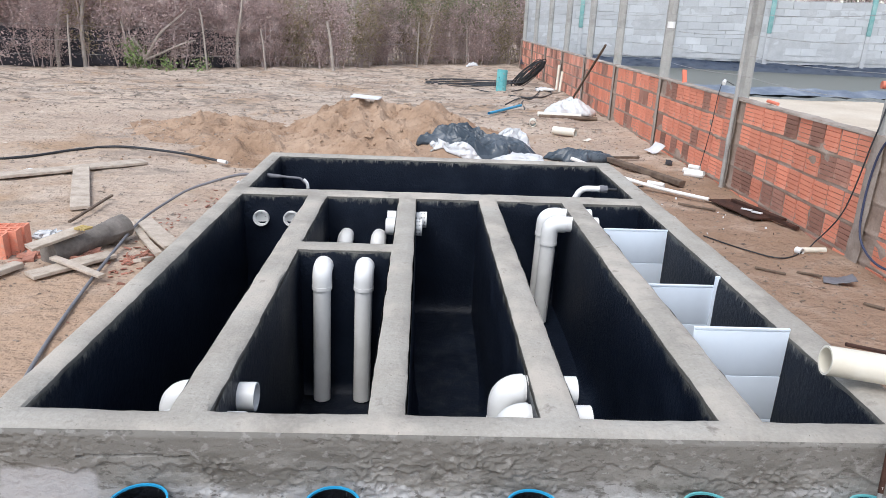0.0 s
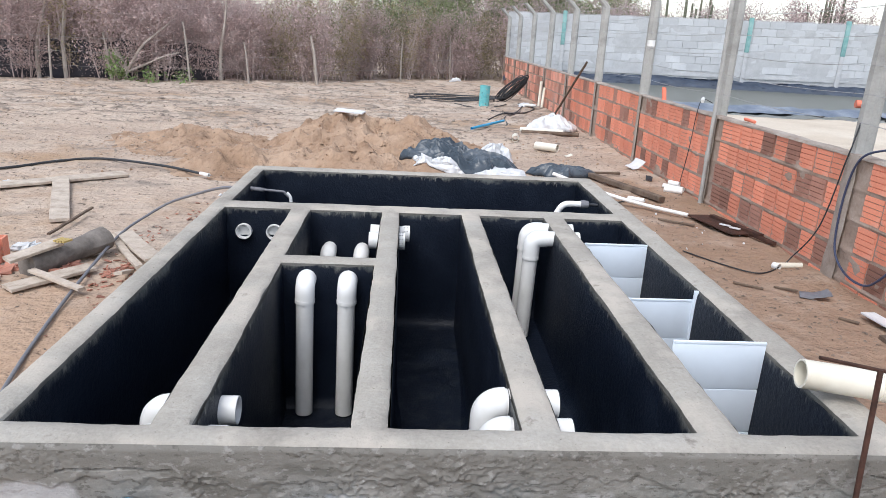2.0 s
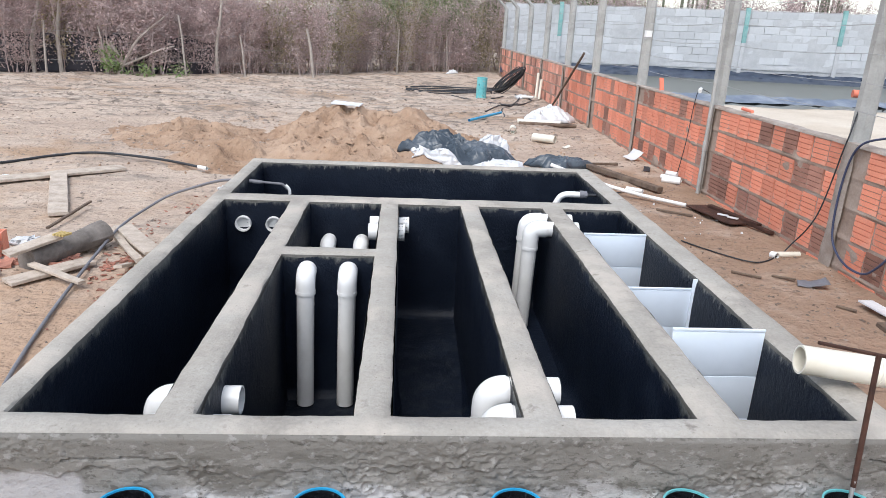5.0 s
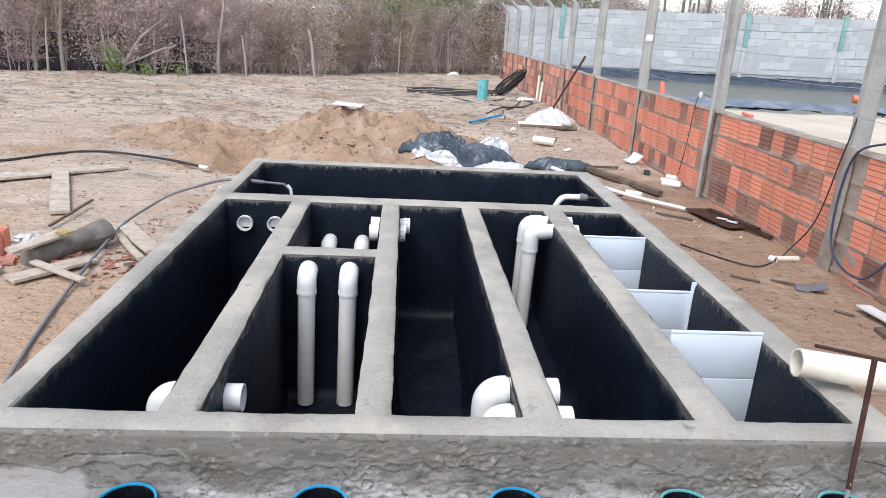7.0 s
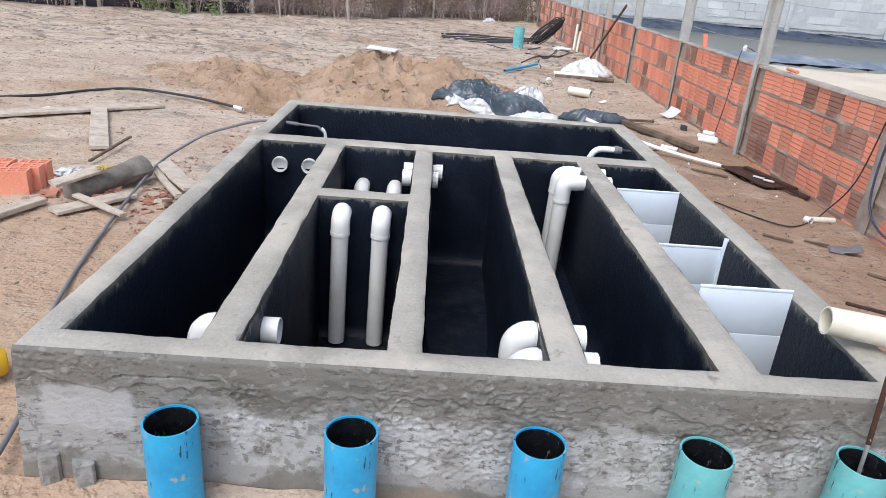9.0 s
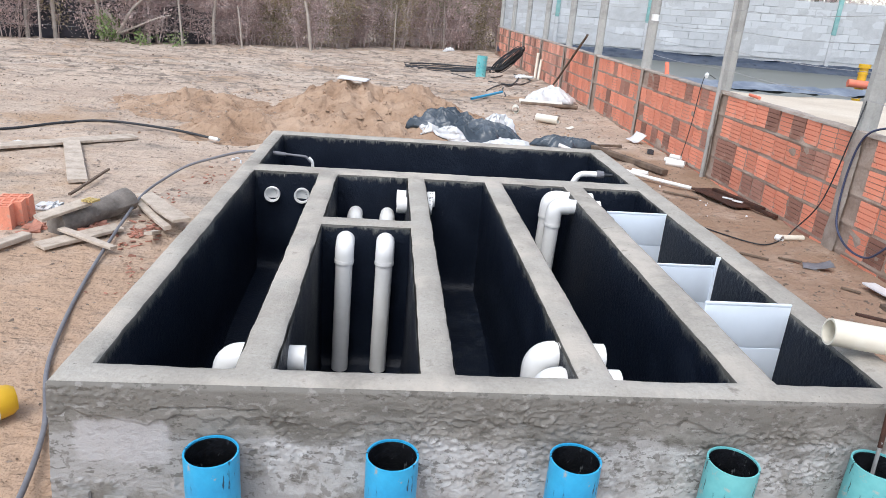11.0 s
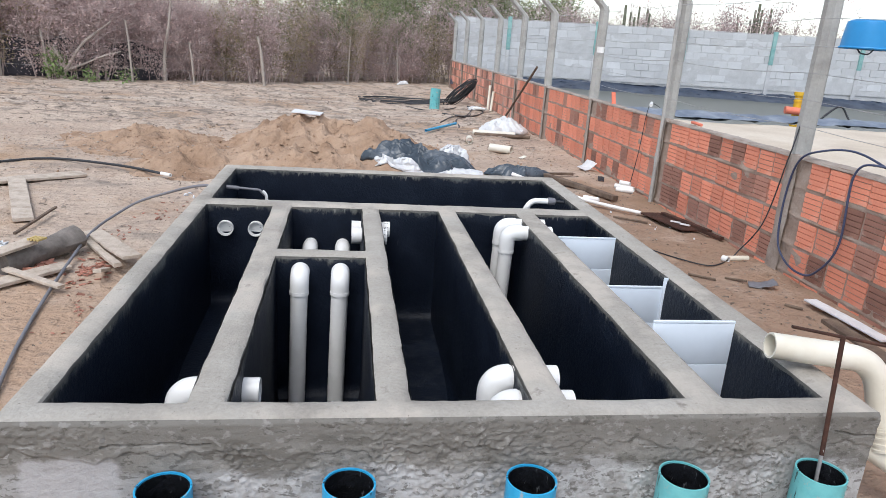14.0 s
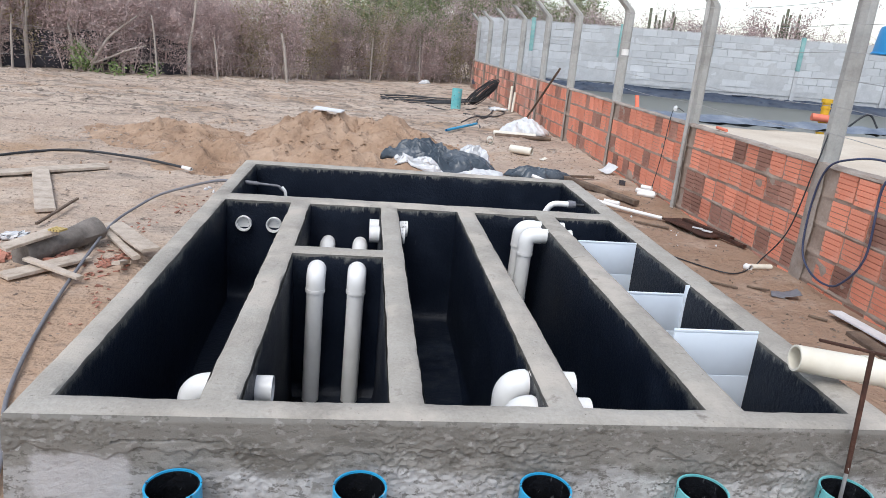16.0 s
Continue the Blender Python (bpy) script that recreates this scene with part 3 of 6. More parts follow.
ob = part("sand_heap", sheet(240, 220, lambda u, v: (-4.4 + 7.0 * u, 6.3 + 6.6 * v, ground_height(-4.4 + 7.0 * u, 6.3 + 6.6 * v) + heap_height(-4.4 + 7.0 * u, 6.3 + 6.6 * v))), M_HEAP)
tagged(ob, "heaps of moist orange-brown dug sand behind the tank", "sand heap", kind="stuff")


def surface(x, y):
    z = ground_height(x, y)
    if -4.4 < x < 2.6 and 6.3 < y < 12.9:
        z = max(z, z + heap_height(x, y))
    return z


# ---------------------------------------------------------------- tank
TOP = 0.55
XS = [-0.65, -0.56, -0.147, -0.03, 0.428, 0.535, 0.935, 1.05, 1.47, 1.60, 1.98, 2.11]
YS = [2.03, 2.135, 3.585, 3.69, 4.615, 4.76, 5.81, 5.93]
ROOMS = {  # x0, x1, y0, y1
    "a": (-0.56, -0.147, 2.135, 4.615), "b": (-0.03, 0.428, 2.135, 3.585), "c": (-0.03, 0.428, 3.69, 4.615),
    "d": (0.535, 0.935, 2.135, 4.615), "e": (1.05, 1.47, 2.135, 4.615), "f": (1.60, 1.98, 2.135, 4.615), "g": (-0.56, 1.98, 4.76, 5.81)}
FLOOR = -0.25
FLOORS = {"a": -0.13, "d": -0.23, "e": -0.15}  # shallower chambers


def cuts(vals, d):
    out = []
    for a, b in zip(vals, vals[1:]):
        n = max(2, round((b - a) / d))
        out += [a + (b - a) * i / n for i in range(n)]
    return out + [vals[-1]]


def ridged(x, z, sx, sz, seed):
    """Sharp-lipped trowel marks: one side steep, the other soft."""
    n = noise.noise(Vector((x * sx, z * sz, seed)))
    return max(0.0, 1 - abs(n) * 7) * (0.4 + 0.6 * (noise.noise(Vector((x * 3, z * 5, seed + 3))) > -0.05))


def front_skin(u, v):
    """The front wall's plaster: a proud ragged upper band, trowel lips below it and smooth smears."""
    x = -0.648 - 0.045 * (1 - v) + (2.752 + 0.045 * (1 - v)) * u
    z = -0.02 + 0.567 * v
    wx = x + 0.05 * noise.noise(Vector((x * 5, z * 5, 31)))
    wz = z + 0.025 * noise.noise(Vector((x * 6, z * 6, 37)))
    lip = 0.435 + 0.04 * noise.noise(Vector((x * 2.2, 0, 11))) + 0.03 * noise.noise(Vector((x * 9, z * 6, 12))) + 0.02 * noise.noise(Vector((x * 25, z * 12, 13)))
    d = 0.004 + 0.005 * min(1, max(0, (z - lip) / 0.006))
    # smooth float marks
    smooth = min(1, max(0, (noise.noise(Vector((x * 2.3, z * 3.1, 44))) + 0.5 * noise.noise(Vector((x * 7, z * 8, 45))) - 0.02) * 5))
    if -0.64 < wx < -0.27 and 0.22 < wz < 0.455:
        smooth = 1.0
    gate = min(1, max(0, 0.5 + 3 * noise.noise(Vector((x * 4.5, z * 6, 51)))))
    rough = (1 - 0.9 * smooth) * (1.0 if z < 0.47 else 0.7) * min(1, max(0.1, (z - 0.12) / 0.10))
    d += rough * gate * (0.005 * ridged(wx, wz, 14, 20, 3) + 0.006 * ridged(wx, wz, 25, 38, 8))
    d += rough * (0.004 * max(0, noise.noise(Vector((wx * 15, wz * 21, 5)))) + 0.0045 * noise.noise(Vector((wx * 38, wz * 48, 6))) + 0.005 * noise.noise(Vector((wx * 70, wz * 85, 7))))
    d += 0.005 * noise.noise(Vector((x * 3, z * 3, 2))) + 0.0015 * noise.noise(Vector((x * 20, z * 20, 2)))
    # short hairline breaks in the upper band
    crack = abs(z - 0.47 - 0.02 * noise.noise(Vector((x * 3.5, 0, 61))) - 0.008 * noise.noise(Vector((x * 14, 0, 62))))
    if crack < 0.004 and noise.noise(Vector((x * 2.6, 0, 63))) > 0.08:
        d -= 0.006
    d = max(d, 0.0005) * min(1, max(0.0, (0.5475 - z) / 0.012))
    return (x, YS[0] - d - 0.003, z)


def tank():
    t = thing("concrete_tank", (0.73, 3.98, 0.0), "grey plastered concrete filter tank with six black-coated chambers, standing on sand", "water tank")
    xs, ys = cuts(XS, 0.032), cuts(YS, 0.032)

    def void(x, y):
        return any(a < x < b and c < y < d for a, b, c, d in ROOMS.values())

    solid = {(i, j): not void((xs[i] + xs[i + 1]) / 2, (ys[j] + ys[j + 1]) / 2) for i in range(len(xs) - 1) for j in range(len(ys) - 1)}
    bm = bmesh.new()
    top = {}

    def vert(i, j, k):
        """k counts down from the top edge."""
        key = (i, j, k)
        if key not in top:
            x, y = xs[i], ys[j]
            around = [solid.get((i + a, j + b), False) for a in (-1, 0) for b in (-1, 0)]
            p = Vector((x, y, TOP))
            if k == 0:
                p.z += 0.003 * noise.noise(Vector((x * 4, y * 4, 1))) + 0.0025 * noise.noise(Vector((x * 19, y * 19, 4)))
                if not all(around):
                    p.z -= 0.005
            # edges draw towards the solid side on the top ring
            if not all(around):
                mx = sum((a + 0.5) * s for (a, b), s in zip([(a, b) for a in (-1, 0) for b in (-1, 0)], around))
                my = sum((b + 0.5) * s for (a, b), s in zip([(a, b) for a in (-1, 0) for b in (-1, 0)], around))
                d = Vector((mx, my, 0))
                if d.length:
                    d.normalize()
                wav = 0.0045 * noise.noise(Vector((x * 4, y * 4, 7))) + 0.002 * noise.noise(Vector((x * 17, y * 17, 2)))
                p += d * ((0.008 if k == 0 else 0.0) + wav * (1 if k < 3 else 0.5))
                if k:
                    zk = DEPTH[k]
                    p.z = TOP - zk
                    if x < XS[0] + 0.001:
                        p.x -= 0.045 * zk / 0.55
                    q = Vector((x * 7, y * 7, p.z * 7))
                    p += d * (0.0025 * noise.noise(q) + 0.002 * noise.noise(q * 2.7))
                    if min(x - XS[0], XS[-1] - x, y - YS[0], YS[-1] - y) < 0.001 and k > 0:
                        edge = 0.13 + 0.03 * noise.noise(Vector((x * 4, y * 4, 11)))
                        p += d * (-0.004 if zk < edge else 0.007)
            top[key] = bm.verts.new(p)
        return top[key]

    DEPTH = [0, 0.012] + [0.03 + 0.03 * k for k in range(20)]
    for (i, j), s in solid.items():
        if not s:
            continue
        bm.faces.new((vert(i, j, 0), vert(i + 1, j, 0), vert(i + 1, j + 1, 0), vert(i, j + 1, 0)))
        for (di, dj), (a, b) in (((-1, 0), ((i, j + 1), (i, j))), ((1, 0), ((i + 1, j), (i + 1, j + 1))), ((0, -1), ((i, j), (i + 1, j))), ((0, 1), ((i + 1, j + 1), (i, j + 1)))):
            if solid.get((i + di, j + dj), False):
                continue
            outer = (i + di, j + dj) not in solid
            for k in range(len(DEPTH) - 1 if outer else 5):
                bm.faces.new((vert(*a, k), vert(*a, k + 1), vert(*b, k + 1), vert(*b, k)))
    bmesh.ops.recalc_face_normals(bm, faces=bm.faces[:])
    shell = part("shell", bm, M_CONCRETE, t, "rough grey cement rim and smeared plaster sides")
    shell.data.materials.append(M_FACE)
    for p in shell.data.polygons:
        if abs(p.normal.z) < 0.5 and p.center.z < TOP - 0.02:
            p.material_index = 1
    part("front_plaster", sheet(560, 130, front_skin), M_FRONT, t, "rough trowelled cement plaster with pale smears and a damp upper band")
    for x, h, w in ((-0.60, 0.17, 0.05), (-0.50, 0.15, 0.07)):
        part("footing", beam((x, 2.02, 0.0), (x + 0.004, 2.022, h), w, 0.06, 0.008, 0, 0.01), M_FACE, t, "rough mortar stub at the wall's foot")
    for key, (x0, x1, y0, y1) in ROOMS.items():
        bm = bmesh.new()
        e = 0.006
        x0, x1, y0, y1 = x0 + e, x1 - e, y0 + e, y1 - e
        loop = []
        for a, b in (((x0, y0), (x1, y0)), ((x1, y0), (x1, y1)), ((x1, y1), (x0, y1)), ((x0, y1), (x0, y0))):
            n = max(4, round(math.dist(a, b) / 0.04))
            loop += [(a[0] + (b[0] - a[0]) * i / n, a[1] + (b[1] - a[1]) * i / n) for i in range(n)]
        cx, cy = (x0 + x1) / 2, (y0 + y1) / 2
        rows = []
        floor = FLOORS.get(key, FLOOR)
        deep = [0.49, 0.45, 0.4, 0.34, 0.28, 0.2, 0.12, 0.04, -0.04, -0.12, -0.18]
        for z in [0.528] + [v for v in deep if v > floor + 0.06] + [floor + 0.05, floor + 0.02, floor]:
            row = []
            for x, y in loop:
                p = Vector((x, y, z))
                d = Vector((cx - x, cy - y, 0)).normalized()
                if z > 0.5:
                    p.z += 0.012 * noise.noise(Vector((x * 9, y * 9, 3)))
                else:
                    p += d * (0.004 + 0.005 * noise.noise(Vector((x * 5, y * 5, z * 5))))
                if z < floor + 0.055:
                    p += d * (0.04 if z == floor else 0.016 if z < floor + 0.03 else 0.0)
                row.append(bm.verts.new(p))
            rows.append(row)
        for r0, r1 in zip(rows, rows[1:]):
            for k in range(len(loop)):
                bm.faces.new((r0[k], r0[(k + 1) % len(loop)], r1[(k + 1) % len(loop)], r1[k]))
        bm.faces.new(rows[-1])
        bmesh.ops.recalc_face_normals(bm, faces=bm.faces[:])
        for f in bm.faces:
            f.normal_flip()
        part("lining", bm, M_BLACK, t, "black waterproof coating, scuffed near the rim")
    return t


tank()


# ---------------------------------------------------------------- pipes of the tank
PR = 0.05


def pipe_run(name, pts, label, rad=0.075, r=PR, sockets=(), mat=None, parent_at=None, group="", seg=18):
    """A hollow plastic pipe with bends, and thicker sockets given as (from, to) pairs."""
    mat = mat or M_PVC
    t = thing(name, parent_at or pts[0], label, "pipe", group)
    path = bend(pts, rad) if len(pts) > 2 else [Vector(p) for p in pts]
    part("pipe", tube(path, r, seg, r * 0.9), mat, t)
    for a, b in sockets:
        part("socket", tube([a, Vector(a).lerp(Vector(b), 0.9), b], r * 1.1, seg, r * 0.985), mat, t)
    return t


def elbow_pipe(name, foot, corner, end, label, group, r=0.045, rad=0.055, below=0.06, beyond=0.05):
    """A leg up to a thicker moulded elbow, and a pipe on to its end."""
    foot, corner, end = Vector(foot), Vector(corner), Vector(end)
    u, v = (foot - corner).normalized(), (end - corner).normalized()
    t = thing(name, foot, label, "pipe", group)
    lo, hi = corner + u * (rad + below), corner + v * (rad + beyond)
    part("leg", tube([foot, foot.lerp(lo, 0.5), lo - u * 0.02], r, 20, r * 0.9), M_PVC, t)
    elb = part("elbow", tube([lo + u * 0.004] + bend([lo, corner, hi], rad, 9) + [hi - v * 0.004], r * 1.10, 20, r * 0.95), M_PVC, t)
    part("lip", tube([lo + u * 0.012, lo - u * 0.006], r * 1.14, 20, r * 1.0), M_PVC, elb)
    part("arm", tube([hi - v * 0.02, hi.lerp(end, 0.5), end], r, 20, r * 0.88), M_PVC, t)
    return t


# chamber a: two open stubs in the back wall
for x in (-0.442, -0.252):
    t = pipe_run("pipe_stub", [(x, 4.70, 0.39), (x, 4.575, 0.39)], "short open white plastic pipe end set in a black wall", group="wall stubs",
             sockets=(((x, 4.60, 0.39), (x, 4.572, 0.39)),), r=0.0455)
    # white disc stands in for the bore's bright inside, which the lining closes off
    part("bore_fill", tube([(x - 0.004, 4.602, 0.39), (x - 0.004, 4.596, 0.388)], 0.041, 18), M_PVC, t)
    # thin dark bar painted as the slanting shadow inside the bore
    bm = bmesh.new()
    box(bm, (x + 0.016, 4.594, 0.406), (0.032, 0.003, 0.007), Matrix.Rotation(0.6, 3, "Y"), bevel=0.001)
    part("bore_shade", bm, M_HOSE, t, "dark bar in place of the shadow inside the bore")
# chamber b: two standing pipes that turn into the cross wall
for x in (0.097, 0.299):
    elbow_pipe("standing_pipe", (x - 0.012, 3.495, FLOOR + 0.012), (x, 3.505, 0.463), (x, 3.62, 0.463), "tall white plastic pipe with an elbow, stained near its foot", "standing pipes", r=0.043, below=0.03, beyond=0.03)
for x in (0.097, 0.305):
    elbow_pipe("elbow_pipe", (x, 4.47, FLOOR + 0.012), (x, 4.47, 0.29), (x, 4.66, 0.29), "white plastic elbow pipe in a small black chamber", "inner elbows", r=0.045, beyond=0.03)
# through the wall between chambers c and d
for y, z, x1 in ((4.32, 0.44, 0.572), (4.52, 0.43, 0.60)):
    t = pipe_run("wall_pipe", [(0.362, y, z), (x1, y, z)], "white plastic pipe through a tank wall with a drilled cap", group="wall pipes", r=0.046,
                 sockets=(((0.36, y, z), (0.425, y, z)), ((x1 - 0.035, y, z), (x1 + 0.005, y, z))))
    bm = bmesh.new()
    for k in range(12):
        a = 2 * math.pi * k / 12
        for xx in (x1 - 0.026, x1 - 0.010):
            box(bm, (xx, y + math.cos(a) * 0.0505, z + math.sin(a) * 0.0505), (0.006, 0.003, 0.006), Matrix.Rotation(a + math.pi / 2, 3, "X"))
    tagged(part("holes", bm, M_HOSE, t, "dark drilled holes", smooth=False), kind="stuff")
# front elbows, chambers d to e and a to b
for y, z, x1 in ((2.405, 0.475, 1.10), (2.265, 0.45, 1.12)):
    elbow_pipe("elbow_pipe", (0.86, y, 0.2), (0.86, y, z), (x1, y, z), "white plastic elbow through a tank wall", "front elbows", r=0.048, rad=0.06, beyond=0.0)
for y, z in ((2.41, 0.425), (2.255, 0.41)):
    elbow_pipe("elbow_pipe", (-0.235, y, 0.15), (-0.235, y, z), (0.035, y, z), "white plastic elbow through a tank wall", "front elbows", r=0.048, rad=0.06, beyond=0.0)
# chamber e: two tall pipes beside the wall
for y, z in ((4.29, 0.495), (4.47, 0.495)):
    elbow_pipe("standing_pipe", (1.325, y, FLOORS["e"] + 0.012), (1.342, y, z), (1.625, y, z), "tall white plastic pipe with an elbow into the side wall", "tall pipes", r=0.046, rad=0.055, beyond=0.035)
# rear chamber fittings
t = thing("inlet_nozzle", (-0.56, 5.3, 0.47), "thin grey plastic inlet pipe bent at its tip", "pipe")
part("pipe", tube(bend([(-0.60, 5.3, 0.503), (-0.315, 5.3, 0.485), (-0.27, 5.3, 0.44)], 0.025), 0.0095, 12, 0.007), M_HOSEGREY, t)
part("tip", tube(smooth_path([(-0.292, 5.3, 0.478), (-0.268, 5.3, 0.45), (-0.262, 5.3, 0.41)], 4), 0.0115, 12, 0.0097), M_PVC, t, "white plastic tip")
part("socket", tube([(-0.57, 5.3, 0.501), (-0.46, 5.3, 0.493)], 0.0155, 12, 0.0097), M_HOSEGREY, t)
t = thing("outlet_pipe", (1.98, 5.0, 0.53), "white plastic outlet pipe curving down, with a dark threaded joint", "pipe")
part("pipe", tube(bend([(1.87, 5.1, 0.522), (1.70, 5.1, 0.522), (1.62, 5.1, 0.36)], 0.08), 0.022, 14, 0.017), M_PVC, t)
part("joint", tube([(1.83, 5.1, 0.522), (1.862, 5.1, 0.522)], 0.03, 12, 0.0225), M_HOSEGREY, t, "grey threaded joint")
part("cap", tube([(1.864, 5.1, 0.522), (1.885, 5.1, 0.522)], 0.027, 8, 0.0225), M_HOSEGREY, t)

part("tail", tube([(1.88, 5.1, 0.522), (1.955, 5.1, 0.519)], 0.011, 10), M_HOSE, t)

# partition panels in chamber f
SLAT = 0.191
for y, top in ((4.08, 0.53), (3.37, 0.478), (2.715, 0.567)):
    t = thing("partition_panel", (1.79, y, FLOOR), "glossy white ribbed plastic panel standing across a tank chamber", "panel", "partition panels")
    z, heights = top, []
    while z > FLOOR + 0.02:
        h = min(SLAT, z - FLOOR - 0.01)
        z -= h
        heights.append((z, h))
    for z, h in heights:
        bm = bmesh.new()
        box(bm, (1.79, y, z + h / 2), (0.366, 0.011, h - 0.004), bevel=0.003)
        part("slat", bm, M_PANEL, t)
        bm = bmesh.new()
        box(bm, (1.79, y + 0.001, z + h - 0.001), (0.362, 0.006, 0.006))
        part("groove", bm, M_PANEL, t, smooth=False)
    bm = bmesh.new()
    box(bm, (1.79, y, top + 0.006), (0.368, 0.013, 0.011), bevel=0.003)
    part("top_trim", bm, M_PANEL, t)
    if y == 3.37:
        bm = bmesh.new()
        box(bm, (1.968, y - 0.012, 0.13), (0.022, 0.012, 0.82), bevel=0.003)
        part("side_trim", bm, M_PANEL, t)


# pipes in front of the tank
def ground_pipe(x, y, top, r, mat, label, lean=0.0):
    t = thing("ground_pipe", (x, y, 0), label, "pipe", "pipes in front of the tank")
    a, b = (x, y, -0.15), (x + lean, y, top)
    part("pipe", tube([a, Vector(a).lerp(Vector(b), 0.5), b], r, 28, r * 0.93), mat, t)
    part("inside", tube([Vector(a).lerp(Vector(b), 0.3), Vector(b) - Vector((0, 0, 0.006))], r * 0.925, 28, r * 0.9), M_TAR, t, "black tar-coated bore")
    return t


for x, m, l in ((-0.175, M_BLUE, "bright blue"), (0.345, M_BLUE, "bright blue"), (0.895, M_BLUE, "bright blue"), (1.39, M_TEAL, "faded teal"), (1.865, M_TEAL, "faded teal")):
    ground_pipe(x, 1.935, 0.385, 0.078, m, l + " plastic pipe standing open in the sand, cement-stained")

# T-handled valve key standing in the last pipe
t = thing("valve_key", (1.86, 1.93, 0.2), "rusty steel T-handled valve key standing in a teal pipe", "tool")
part("shaft", beam((1.885, 1.975, 0.42), (1.90, 2.03, 0.82), 0.015, 0.010, 0.003), M_RUST, t)
part("rod", tube([(1.875, 1.94, 0.0), (1.886, 1.978, 0.44)], 0.006, 8), M_STEEL, t, "bare grey threaded rod")
part("crossbar", beam((1.73, 2.05, 0.845), (2.07, 2.02, 0.79), 0.011, 0.01, 0.003), M_RUST, t)

# cream outlet pipe over the front corner
t = thing("drain_pipe", (2.26, 2.1, 0.0), "cream plastic drain pipe hooked over the tank's rim, with dirty joints", "pipe")
part("pipe", tube(bend([(1.895, 2.36, 0.634), (2.30, 2.30, 0.60), (2.37, 2.235, 0.27)], 0.15, 10), 0.049, 20, 0.042), M_CREAM, t)
part("socket", tube([(2.14, 2.324, 0.614), (2.18, 2.318, 0.611)], 0.0525, 20, 0.0492), M_CREAM, t)
part("coupler", tube([(2.352, 2.25, 0.36), (2.37, 2.235, 0.27)], 0.053, 20, 0.0495), M_CREAM, t)
for u in (0.1, 0.38, 0.66, 0.92):
    p = Vector((2.352, 2.25, 0.36)).lerp(Vector((2.37, 2.235, 0.27)), u)
    part("rib", tube([p, p + Vector((0.002, -0.0017, -0.01))], 0.0555, 20, 0.052), M_CREAM, t)
part("lower_pipe", tube([(2.345, 2.27, 0.25), (2.46, 2.15, 0.19), (2.75, 1.87, 0.09), (3.0, 1.6, 0.05)], 0.05, 20, 0.045), M_CREAM, t)

# ---------------------------------------------------------------- brick wall and fence
WX = 3.85
POST_SHIFT = {5.2: 0.06, 7.57: 0.10, 10.03: 0.14, 12.45: 0.20}  # posts stand off their mortar strips
POST_Y = [0.4, 2.8, 5.2, 7.57, 10.03, 12.45, 14.8, 17.2, 19.6, 22.0, 24.4]


def brick_mesh(grooved, w=0.204):
    bm = bmesh.new()
    h, d = 0.200, 0.09
    prof = [(0, 0.0), (0.004, -0.003)]
    if grooved:
        flats = 5
        prof = []
        for i in range(flats):
            z0, z1 = h * i / flats + 0.003, h * (i + 1) / flats - 0.003
            prof += [(z0, 0.0), (z1, 0.0)]
            if i < flats - 1:
                prof += [(z1 + 0.001, 0.009), (z1 + 0.0055, 0.009)]
    else:
        prof = [(0.004, 0.0), (h * 0.35, -0.002), (h * 0.7, -0.001), (h - 0.004, 0.0)]
    rows = [[bm.verts.new((x, yy, z)) for z, x in prof] for yy in (-w / 2 + 0.002, w / 2 - 0.002)]
    for k in range(len(prof) - 1):
        bm.faces.new((rows[0][k], rows[0][k + 1], rows[1][k + 1], rows[1][k]))
    bk = [[bm.verts.new((d, yy, z)) for z in (0.0, h)] for yy in (-w / 2, w / 2)]
    bm.faces.new((rows[0][0], rows[1][0], bk[1][0], bk[0][0]))
    bm.faces.new((rows[0][-1], bk[0][1], bk[1][1], rows[1][-1]))
    bm.faces.new([*rows[0], bk[0][1], bk[0][0]])
    bm.faces.new([*rows[1][::-1], bk[1][0], bk[1][1]])
    bmesh.ops.recalc_face_normals(bm, faces=bm.faces[:])
    me = bpy.data.meshes.new("brick")
    bm.to_mesh(me)
    bm.free()
    return me


